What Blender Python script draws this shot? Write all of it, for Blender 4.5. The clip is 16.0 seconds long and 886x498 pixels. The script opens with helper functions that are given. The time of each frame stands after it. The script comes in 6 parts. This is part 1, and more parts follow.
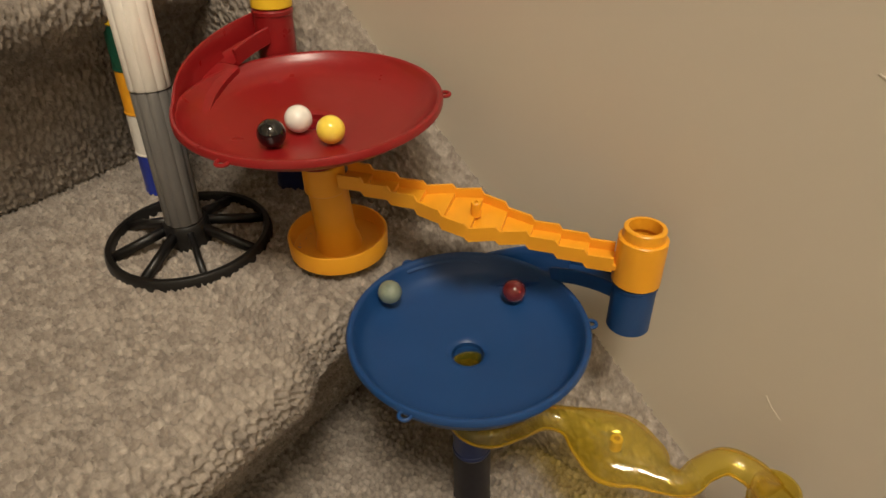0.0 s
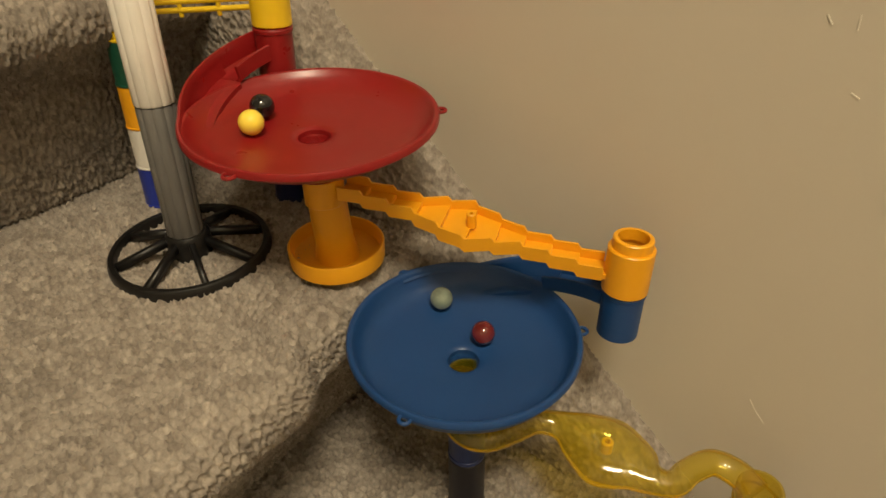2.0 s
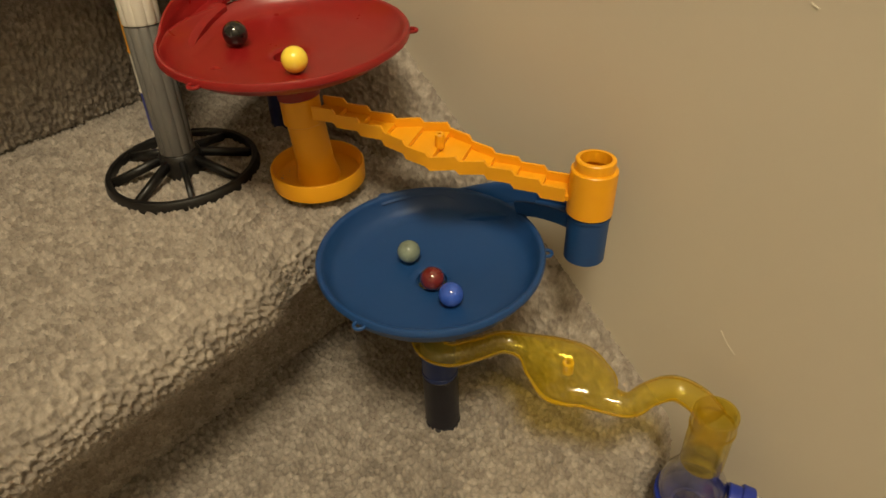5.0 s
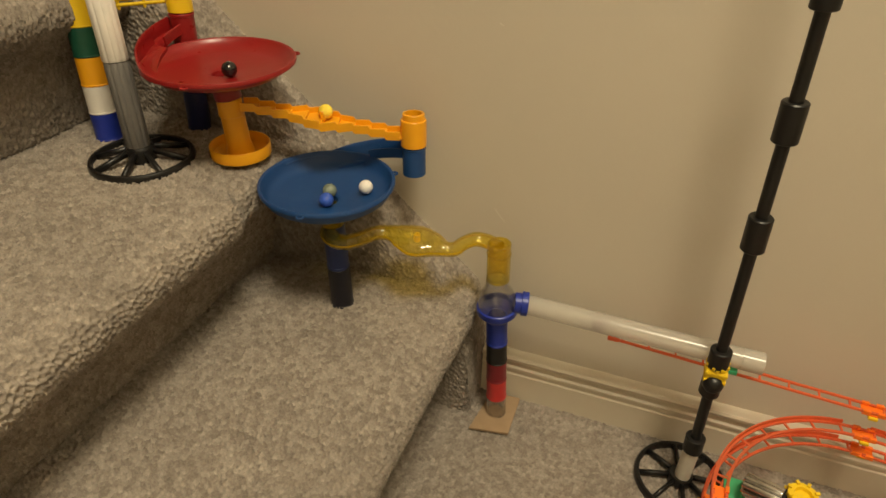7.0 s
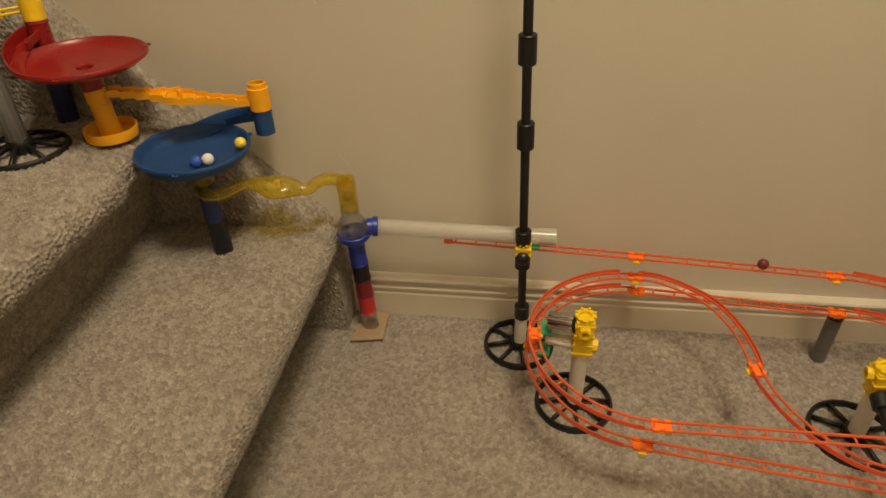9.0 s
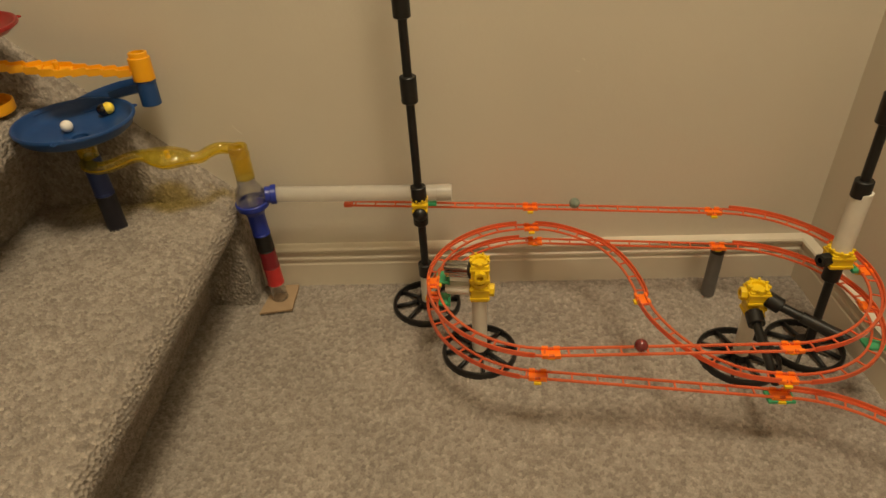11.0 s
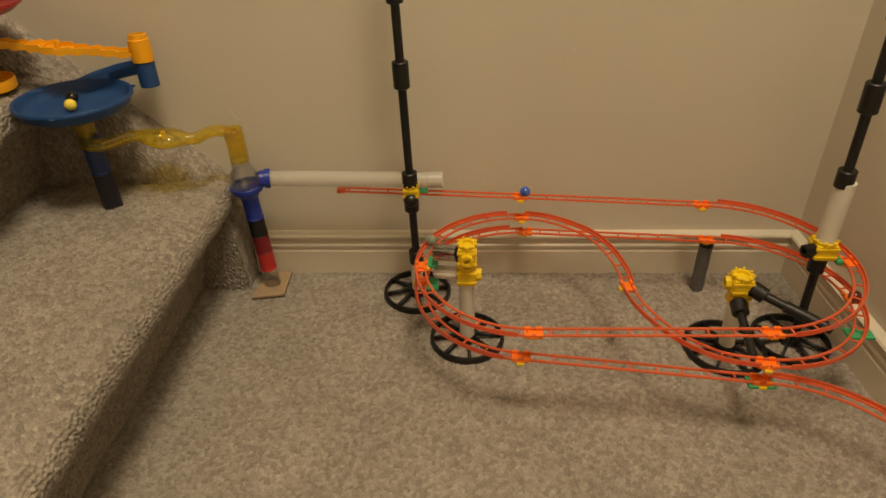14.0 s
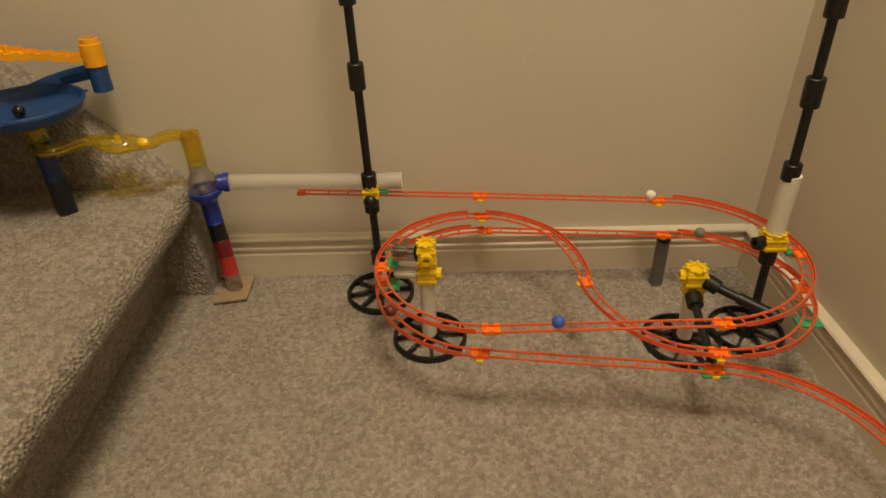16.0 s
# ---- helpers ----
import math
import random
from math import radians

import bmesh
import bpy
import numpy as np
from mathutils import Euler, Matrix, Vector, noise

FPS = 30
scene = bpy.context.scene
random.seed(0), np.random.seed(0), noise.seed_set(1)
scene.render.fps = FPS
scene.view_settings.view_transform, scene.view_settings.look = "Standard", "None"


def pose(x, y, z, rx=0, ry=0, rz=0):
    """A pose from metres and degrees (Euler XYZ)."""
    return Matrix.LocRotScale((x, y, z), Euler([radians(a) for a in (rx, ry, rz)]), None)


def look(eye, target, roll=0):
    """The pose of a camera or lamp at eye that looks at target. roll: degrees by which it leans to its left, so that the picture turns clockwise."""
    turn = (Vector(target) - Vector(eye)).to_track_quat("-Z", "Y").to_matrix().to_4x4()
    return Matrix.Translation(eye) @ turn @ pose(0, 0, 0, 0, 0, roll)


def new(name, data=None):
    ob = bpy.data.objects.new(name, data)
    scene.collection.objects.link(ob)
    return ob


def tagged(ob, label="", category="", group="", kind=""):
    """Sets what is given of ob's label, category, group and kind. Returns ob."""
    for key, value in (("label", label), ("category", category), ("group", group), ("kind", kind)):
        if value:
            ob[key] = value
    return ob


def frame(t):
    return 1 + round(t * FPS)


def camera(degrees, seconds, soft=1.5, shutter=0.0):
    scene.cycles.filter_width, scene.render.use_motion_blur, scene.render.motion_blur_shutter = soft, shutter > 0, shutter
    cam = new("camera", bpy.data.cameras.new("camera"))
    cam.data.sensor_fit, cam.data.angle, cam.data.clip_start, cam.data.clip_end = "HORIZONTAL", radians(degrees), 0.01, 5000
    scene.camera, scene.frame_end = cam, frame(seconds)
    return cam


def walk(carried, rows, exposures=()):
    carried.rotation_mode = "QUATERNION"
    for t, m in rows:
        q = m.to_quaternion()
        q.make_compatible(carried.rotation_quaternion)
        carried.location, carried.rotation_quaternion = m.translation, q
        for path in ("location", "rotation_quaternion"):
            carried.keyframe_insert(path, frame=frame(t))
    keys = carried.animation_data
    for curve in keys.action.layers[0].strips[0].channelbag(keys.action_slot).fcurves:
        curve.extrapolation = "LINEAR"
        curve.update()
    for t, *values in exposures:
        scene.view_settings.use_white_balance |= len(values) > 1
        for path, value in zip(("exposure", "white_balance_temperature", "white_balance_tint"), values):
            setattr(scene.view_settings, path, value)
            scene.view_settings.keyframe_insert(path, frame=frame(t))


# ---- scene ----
import itertools

cam = camera(68.6, 16.0)
PATH = [
    (0, (0.042, 0.041, 0.588), (-0.948, 1.303, -0.606), -1.1),
    (0.5, (0.046, 0.041, 0.59), (-0.944, 1.307, -0.601), -1.2),
    (1, (0.043, 0.036, 0.591), (-0.93, 1.318, -0.596), -0.5),
    (1.5, (0.039, 0.029, 0.595), (-0.926, 1.329, -0.58), -0.1),
    (2, (0.044, 0.028, 0.595), (-0.924, 1.335, -0.569), -0.3),
    (2.5, (0.048, 0.033, 0.591), (-0.92, 1.344, -0.568), 0.0),
    (3, (0.05, 0.038, 0.589), (-0.917, 1.332, -0.59), -0.2),
    (5.5, (0.115, 0.043, 0.579), (-0.95, 1.173, -0.681), -2.6),
    (6, (0.136, 0.008, 0.588), (-0.796, 1.249, -0.673), -1.2),
    (6.5, (0.177, -0.079, 0.615), (-0.606, 1.289, -0.615), -0.2),
    (7, (0.206, -0.240, 0.648), (-0.386, 1.303, -0.478), 1.0),
    (7.5, (0.215, -0.322, 0.66), (-0.253, 1.309, -0.4), 0.5),
    (8, (0.218, -0.373, 0.687), (-0.162, 1.261, -0.402), 0.3),
    (8.5, (0.239, -0.386, 0.682), (-0.032, 1.263, -0.417), 1.2),
    (9, (0.295, -0.412, 0.682), (0.05, 1.204, -0.471), -1.5),
    (9.5, (0.346, -0.44, 0.68), (0.183, 1.182, -0.48), -2.4),
    (10, (0.343, -0.449, 0.668), (0.269, 1.172, -0.501), -2.3),
    (12.5, (0.391, -0.478, 0.606), (0.303, 1.206, -0.47), -1.5),
    (13, (0.392, -0.481, 0.607), (0.297, 1.191, -0.486), -1.3),
    (13.5, (0.386, -0.486, 0.608), (0.296, 1.185, -0.487), -1.1),
    (14, (0.381, -0.491, 0.608), (0.29, 1.177, -0.491), -1.2),
    (14.5, (0.381, -0.498, 0.606), (0.29, 1.174, -0.488), -1.3),
    (15, (0.387, -0.496, 0.61), (0.319, 1.177, -0.484), -1.3),
    (15.5, (0.396, -0.495, 0.608), (0.347, 1.18, -0.483), -1.1),
    (16, (0.404, -0.498, 0.605), (0.383, 1.179, -0.484), -1.1),
]
walk(cam, [(t, look(eye, target, roll)) for t, eye, target, roll in PATH],
     exposures=((0, -0.02, 5800, 11), (1, -0.02, 5950, 9), (2.2, -0.03, 6450, 5), (7, -0.02, 6450, 4), (9.5, -0.18, 6600, 6), (16, -0.22, 6700, 7)))

# ---- light: one unseen ceiling lamp over the landing, placed from the shadows' direction ----
world = bpy.data.worlds.new("world")
world.use_nodes = True
world.node_tree.nodes["Background"].inputs[0].default_value = (1.0, 0.85, 0.65, 1)
world.node_tree.nodes["Background"].inputs[1].default_value = 0.02
scene.world = world
lamp_data = bpy.data.lights.new("ceiling_lamp", "AREA")
lamp_data.shape, lamp_data.size, lamp_data.energy, lamp_data.color = "DISK", 0.50, 31.8, (1.0, 0.84, 0.60)
lamp = new("ceiling_lamp", lamp_data)
LAMP = (0.58, -0.42, 2.30)
lamp.matrix_world = look(LAMP, (LAMP[0], LAMP[1] + 0.001, 0.0))


# ---- materials ----
def mat(name, color, rough=0.5, metal=0.0, var=0.12, scale=60.0, bump=0.0, bump_scale=400.0, spec=0.5, coat=0.0):
    m = bpy.data.materials.new(name)
    m.use_nodes = True
    nt = m.node_tree
    b = nt.nodes["Principled BSDF"]
    b.inputs["Metallic"].default_value = metal
    b.inputs["Specular IOR Level"].default_value = spec
    b.inputs["Coat Weight"].default_value = coat
    co = nt.nodes.new("ShaderNodeTexCoord")
    n1 = nt.nodes.new("ShaderNodeTexNoise")
    n1.inputs["Scale"].default_value, n1.inputs["Detail"].default_value = scale, 5
    nt.links.new(co.outputs["Object"], n1.inputs["Vector"])
    ramp = nt.nodes.new("ShaderNodeMapRange")
    ramp.inputs[1].default_value, ramp.inputs[2].default_value = 0.3, 0.7
    ramp.inputs[3].default_value, ramp.inputs[4].default_value = 1 - var, 1 + var
    nt.links.new(n1.outputs[0], ramp.inputs[0])
    mul = nt.nodes.new("ShaderNodeMix")
    mul.data_type, mul.blend_type = "RGBA", "MULTIPLY"
    mul.inputs[0].default_value = 1.0
    mul.inputs[6].default_value = (*color, 1)
    nt.links.new(ramp.outputs[0], mul.inputs[7])
    nt.links.new(mul.outputs[2], b.inputs["Base Color"])
    wear = 0.07 if rough > 0.4 else 0.03
    r2 = nt.nodes.new("ShaderNodeMapRange")
    r2.inputs[1].default_value, r2.inputs[2].default_value = 0.3, 0.7
    r2.inputs[3].default_value, r2.inputs[4].default_value = max(0.02, rough - wear), min(1, rough + wear)
    n2 = nt.nodes.new("ShaderNodeTexNoise")
    n2.inputs["Scale"].default_value, n2.inputs["Detail"].default_value = scale * 3.1, 3
    nt.links.new(co.outputs["Object"], n2.inputs["Vector"])
    nt.links.new(n2.outputs[0], r2.inputs[0])
    nt.links.new(r2.outputs[0], b.inputs["Roughness"])
    if bump:
        n3 = nt.nodes.new("ShaderNodeTexNoise")
        n3.inputs["Scale"].default_value, n3.inputs["Detail"].default_value = bump_scale, 4
        nt.links.new(co.outputs["Object"], n3.inputs["Vector"])
        bp = nt.nodes.new("ShaderNodeBump")
        bp.inputs["Strength"].default_value, bp.inputs["Distance"].default_value = bump, 0.002
        nt.links.new(n3.outputs[0], bp.inputs["Height"])
        nt.links.new(bp.outputs[0], b.inputs["Normal"])
    return m


def clear(name, tint, gloss=0.12, milk=0.15, rough=0.12, body=None):
    """See-through plastic: a tinted pass-through, a little scatter and a glossy coat."""
    m = bpy.data.materials.new(name)
    m.use_nodes = True
    nt = m.node_tree
    nt.nodes.remove(nt.nodes["Principled BSDF"])
    out = nt.nodes["Material Output"]
    tr = nt.nodes.new("ShaderNodeBsdfTransparent")
    tr.inputs[0].default_value = (*tint, 1)
    df = nt.nodes.new("ShaderNodeBsdfTranslucent")
    df.inputs[0].default_value = (*(body or tint), 1)
    d2 = nt.nodes.new("ShaderNodeBsdfDiffuse")
    d2.inputs[0].default_value = (*(body or tint), 1)
    md = nt.nodes.new("ShaderNodeMixShader")
    nt.links.new(df.outputs[0], md.inputs[1])
    nt.links.new(d2.outputs[0], md.inputs[2])
    gl = nt.nodes.new("ShaderNodeBsdfGlossy")
    gl.inputs["Roughness"].default_value = rough
    no = nt.nodes.new("ShaderNodeTexNoise")
    no.inputs["Scale"].default_value = 14
    co = nt.nodes.new("ShaderNodeTexCoord")
    nt.links.new(co.outputs["Object"], no.inputs["Vector"])
    mm = nt.nodes.new("ShaderNodeMapRange")
    mm.inputs[3].default_value, mm.inputs[4].default_value = milk * 0.9, milk * 1.1
    nt.links.new(no.outputs[0], mm.inputs[0])
    m1 = nt.nodes.new("ShaderNodeMixShader")
    nt.links.new(mm.outputs[0], m1.inputs[0])
    nt.links.new(tr.outputs[0], m1.inputs[1])
    nt.links.new(md.outputs[0], m1.inputs[2])
    fr = nt.nodes.new("ShaderNodeLayerWeight")
    pw = nt.nodes.new("ShaderNodeMath")
    pw.operation = "POWER"
    pw.inputs[1].default_value = 3.0
    nt.links.new(fr.outputs["Facing"], pw.inputs[0])
    ad = nt.nodes.new("ShaderNodeMath")
    ad.operation, ad.use_clamp = "MULTIPLY_ADD", True
    ad.inputs[1].default_value, ad.inputs[2].default_value = gloss * 5, gloss * 0.5
    nt.links.new(pw.outputs[0], ad.inputs[0])
    m2 = nt.nodes.new("ShaderNodeMixShader")
    nt.links.new(ad.outputs[0], m2.inputs[0])
    nt.links.new(m1.outputs[0], m2.inputs[1])
    nt.links.new(gl.outputs[0], m2.inputs[2])
    nt.links.new(m2.outputs[0], out.inputs[0])
    return m


def carpet_mat():
    """Flecked grey-beige pile: a shade for each tuft with crease shade painted in, finer fibre noise and broad wear."""
    m = bpy.data.materials.new("carpet_pile")
    m.use_nodes = True
    nt = m.node_tree
    b = nt.nodes["Principled BSDF"]
    b.inputs["Roughness"].default_value = 0.95
    b.inputs["Specular IOR Level"].default_value = 0.1
    b.inputs["Sheen Weight"].default_value = 0.15
    at = nt.nodes.new("ShaderNodeAttribute")
    at.attribute_name = "tuft"
    ge = nt.nodes.new("ShaderNodeNewGeometry")
    fine = nt.nodes.new("ShaderNodeTexNoise")
    fine.inputs["Scale"].default_value, fine.inputs["Detail"].default_value = 420, 3
    nt.links.new(ge.outputs["Position"], fine.inputs["Vector"])
    broad = nt.nodes.new("ShaderNodeTexNoise")
    broad.inputs["Scale"].default_value, broad.inputs["Detail"].default_value = 9, 3
    nt.links.new(ge.outputs["Position"], broad.inputs["Vector"])
    a = nt.nodes.new("ShaderNodeMath")
    a.operation = "MULTIPLY_ADD"
    a.inputs[1].default_value, a.inputs[2].default_value = 0.5, -0.25
    nt.links.new(fine.outputs[0], a.inputs[0])
    s = nt.nodes.new("ShaderNodeMath")
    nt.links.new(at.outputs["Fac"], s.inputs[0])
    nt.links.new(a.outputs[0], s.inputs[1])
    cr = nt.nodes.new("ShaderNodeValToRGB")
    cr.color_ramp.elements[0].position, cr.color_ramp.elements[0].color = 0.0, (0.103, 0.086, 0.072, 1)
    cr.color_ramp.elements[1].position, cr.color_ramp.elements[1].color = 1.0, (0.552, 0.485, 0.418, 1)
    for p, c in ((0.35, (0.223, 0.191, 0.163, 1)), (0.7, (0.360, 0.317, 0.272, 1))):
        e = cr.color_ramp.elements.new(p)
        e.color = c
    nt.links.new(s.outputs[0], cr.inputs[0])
    mr = nt.nodes.new("ShaderNodeMapRange")
    mr.inputs[1].default_value, mr.inputs[2].default_value, mr.inputs[3].default_value, mr.inputs[4].default_value = 0.3, 0.7, 0.9, 1.08
    nt.links.new(broad.outputs[0], mr.inputs[0])
    mul = nt.nodes.new("ShaderNodeMix")
    mul.data_type, mul.blend_type = "RGBA", "MULTIPLY"
    mul.inputs[0].default_value = 1.0
    nt.links.new(cr.outputs[0], mul.inputs[6])
    nt.links.new(mr.outputs[0], mul.inputs[7])
    nt.links.new(mul.outputs[2], b.inputs["Base Color"])
    bp = nt.nodes.new("ShaderNodeBump")
    bp.inputs["Strength"].default_value, bp.inputs["Distance"].default_value = 0.7, 0.0012
    nt.links.new(fine.outputs[0], bp.inputs["Height"])
    nt.links.new(bp.outputs[0], b.inputs["Normal"])
    return m


CARPET = carpet_mat()
PAINT = mat("wall_paint", (0.615, 0.562, 0.468), 0.55, var=0.035, scale=3.0, bump=0.12, bump_scale=160, spec=0.35)
CEIL = mat("ceiling_paint", (0.75, 0.72, 0.66), 0.9, var=0.03, scale=20, bump=0.3, bump_scale=120)
TRIM = mat("trim_paint", (0.66, 0.60, 0.49), 0.35, var=0.05, scale=12, bump=0.05, bump_scale=90)
RED = mat("red_plastic", (0.25, 0.010, 0.011), 0.30, var=0.05, scale=14)
BLUE = mat("blue_plastic", (0.011, 0.056, 0.195), 0.42, var=0.06, scale=14)
ROYAL = mat("royal_blue_plastic", (0.015, 0.035, 0.33), 0.35, var=0.08)
NAVY = mat("navy_plastic", (0.012, 0.018, 0.085), 0.35, var=0.1)
INK = mat("ink_plastic", (0.010, 0.010, 0.018), 0.4, var=0.1)
DUSK = mat("dusk_blue_plastic", (0.014, 0.032, 0.150), 0.38, var=0.1)
BLACK = mat("black_plastic", (0.007, 0.0065, 0.0065), 0.42, var=0.2, bump=0.05)
ORANGE = mat("orange_plastic", (0.86, 0.39, 0.010), 0.36, var=0.05, scale=30, bump=0.03, bump_scale=250)
YELLOW = mat("yellow_plastic", (0.82, 0.56, 0.015), 0.36, var=0.06)
GREEN = mat("green_plastic", (0.010, 0.075, 0.045), 0.4, var=0.1)
WHITE = mat("white_plastic", (0.78, 0.75, 0.70), 0.38, var=0.04)
IVORY = mat("ivory_plastic", (0.72, 0.68, 0.60), 0.38, var=0.05)
GREY = mat("grey_plastic", (0.135, 0.13, 0.125), 0.42, var=0.1)
CRIMSON = mat("dark_red_plastic", (0.20, 0.010, 0.018), 0.35, var=0.1)
SCARLET = mat("scarlet_plastic", (0.52, 0.03, 0.03), 0.35, var=0.08)
RAIL = clear("orange_red_rail_plastic", (1.0, 0.46, 0.28), 0.10, 0.72, 0.22, (1.0, 0.28, 0.115))
CLIP = mat("bright_orange_clip_plastic", (0.95, 0.20, 0.015), 0.3, var=0.06)
MINT = mat("green_clamp_plastic", (0.05, 0.36, 0.16), 0.35, var=0.08)
CHROME = mat("polished_metal", (0.58, 0.57, 0.56), 0.12, metal=1.0, var=0.15, scale=120)
CARD = mat("cardboard", (0.36, 0.25, 0.15), 0.85, var=0.08, scale=45, bump=0.25, bump_scale=250)
AMBER = clear("amber_plastic", (0.97, 0.87, 0.36), 0.14, 0.13, 0.07, (0.90, 0.76, 0.05))
AMBER_RIM = clear("amber_plastic_rim", (1.0, 0.84, 0.25), 0.12, 0.34, 0.08, (0.96, 0.73, 0.03))
CLEARP = clear("clear_plastic", (0.97, 0.97, 0.97), 0.22, 0.015, 0.04, (0.9, 0.88, 0.85))
MILKY = clear("milky_plastic", (0.96, 0.95, 0.93), 0.07, 0.40, 0.20, (0.92, 0.90, 0.86))
# near-black colour that stands in for the shade inside tube joints
SEAM = mat("seam_shade", (0.03, 0.03, 0.03), 0.6)


# ---- mesh helpers ----
def finish(me, smooth=True):
    for p in me.polygons:
        p.use_smooth = smooth
    return me


def part(name, bm, material, parent=None, label="", smooth=True, sharp=40):
    """One mesh object out of a bmesh in world space, placed under its thing."""
    bmesh.ops.recalc_face_normals(bm, faces=bm.faces)
    for e in bm.edges:
        if len(e.link_faces) == 2 and e.calc_face_angle(0) > radians(sharp):
            e.smooth = False
    if parent is not None:
        at = parent.location if parent.parent is None else parent.location + parent.parent.location
        bmesh.ops.translate(bm, verts=bm.verts, vec=-at)
    me = bpy.data.meshes.new(name)
    bm.to_mesh(me)
    bm.free()
    finish(me, smooth)
    me.materials.append(material)
    ob = new(name, me)
    if parent is not None:
        ob.parent = parent
    if label:
        ob["label"] = label
    return ob


def thing(name, at, label, category, group="", kind=""):
    ob = new(name)
    ob.empty_display_size = 0.01
    ob.location = at
    return tagged(ob, label, category, group, kind)


def frame_of(a, b):
    """A turn that lays z along a to b."""
    return (Vector(b) - Vector(a)).to_track_quat("Z", "Y").to_matrix().to_4x4()


def lathe(profile, m=Matrix(), segs=48, bm=None, close=True):
    """Turn a closed (r, z) outline round the local z axis."""
    bm = bm or bmesh.new()
    rings = []
    for r, z in profile:
        if r < 1e-6:
            rings.append([bm.verts.new(m @ Vector((0, 0, z)))])
        else:
            rings.append([bm.verts.new(m @ Vector((r * math.cos(2 * math.pi * i / segs), r * math.sin(2 * math.pi * i / segs), z))) for i in range(segs)])
    n = len(rings)
    for k in range(n if close else n - 1):
        a, b = rings[k], rings[(k + 1) % n]
        if len(a) == 1 and len(b) == 1:
            continue
        for i in range(segs):
            j = (i + 1) % segs
            if len(a) == 1:
                bm.faces.new((a[0], b[i], b[j]))
            elif len(b) == 1:
                bm.faces.new((a[i], b[0], a[j]))
            else:
                bm.faces.new((a[i], b[i], b[j], a[j]))
    return bm


def axis(a, b):
    return Matrix.Translation(a) @ frame_of(a, b)


def pipe(a, b, r, inner=0.0, edge=0.0006, segs=32, bm=None):
    """A round bar, or a tube with a bore, with eased edges, from a to b."""
    h = (Vector(b) - Vector(a)).length
    if inner:
        prof = [(inner, 0), (r - edge, 0), (r, edge), (r, h - edge), (r - edge, h), (inner, h)]
    else:
        prof = [(0, 0), (r - edge, 0), (r, edge), (r, h - edge), (r - edge, h), (0, h)]
    return lathe(prof, axis(a, b), segs, bm, close=bool(inner))


def fluted(a, b, r, ridges=10, depth=0.0009, bm=None):
    """A tube with rounded flutes down its length."""
    bm = bm or bmesh.new()
    m, h, n = axis(a, b), (Vector(b) - Vector(a)).length, ridges * 6
    rings = []
    for z, k in ((0, 0.93), (0.0012, 1), (h - 0.0012, 1), (h, 0.93)):
        ring = []
        for i in range(n):
            t = 2 * math.pi * i / n
            rr = (r - depth * (0.5 - 0.5 * abs(math.cos(ridges * t / 2)) ** 0.5 * 2 + 0.5)) * k
            ring.append(bm.verts.new(m @ Vector((rr * math.cos(t), rr * math.sin(t), z))))
        rings.append(ring)
    for p, q in zip(rings, rings[1:]):
        for i in range(n):
            bm.faces.new((p[i], p[(i + 1) % n], q[(i + 1) % n], q[i]))
    bm.faces.new(rings[0][::-1])
    bm.faces.new(rings[-1])
    return bm


def sweep(points, outline, bm=None, cap=True, loop=True, scales=None):
    """Carry a (side, up) outline along a line; side is level, up stays near z."""
    bm = bm or bmesh.new()
    pts = [Vector(p) for p in points]
    rings = []
    for i, p in enumerate(pts):
        d = (pts[min(i + 1, len(pts) - 1)] - pts[max(i - 1, 0)]).normalized()
        side = Vector((d.y, -d.x, 0))
        side = side.normalized() if side.length > 1e-6 else Vector((1, 0, 0))
        up = side.cross(d).normalized()
        k = scales[i] if scales else (1, 1)
        rings.append([bm.verts.new(p + side * (u * k[0]) + up * (v * k[1])) for u, v in outline])
    n = len(outline)
    for a, b in zip(rings, rings[1:]):
        for i in range(n if loop else n - 1):
            j = (i + 1) % n
            bm.faces.new((a[i], a[j], b[j], b[i]))
    if cap and loop:
        bm.faces.new(rings[0][::-1])
        bm.faces.new(rings[-1])
    return bm


def ring_outline(w, h, n=10):
    return [(w * math.cos(2 * math.pi * i / n), h * math.sin(2 * math.pi * i / n)) for i in range(n)]


def box(lo, hi, m=Matrix(), bevel=0.0, bm=None):
    own = bmesh.new()
    bmesh.ops.create_cube(own, size=1)
    for v in own.verts:
        v.co = Vector([lo[k] + (v.co[k] + 0.5) * (hi[k] - lo[k]) for k in range(3)])
    if bevel:
        bmesh.ops.bevel(own, geom=own.edges[:], offset=bevel, segments=2, affect="EDGES", profile=0.6)
    bmesh.ops.transform(own, matrix=m, verts=own.verts)
    if bm is None:
        return own
    me = bpy.data.meshes.new("tmp")
    own.to_mesh(me)
    own.free()
    bm.from_mesh(me)
    bpy.data.meshes.remove(me)
    return bm


def prism(corners, z0, z1):
    bm = bmesh.new()
    lo = [bm.verts.new((x, y, z0)) for x, y in corners]
    hi = [bm.verts.new((x, y, z1)) for x, y in corners]
    n = len(corners)
    for i in range(n):
        bm.faces.new((lo[i], lo[(i + 1) % n], hi[(i + 1) % n], hi[i]))
    bm.faces.new(lo[::-1])
    bm.faces.new(hi)
    return bm


def lerp(a, b, t):
    return tuple(x + (y - x) * t for x, y in zip(a, b))


# ---- carpet: a sheet of small uneven tufts over any grid of points ----
rng = np.random.default_rng(7)
JIT = rng.random((256, 256, 4))


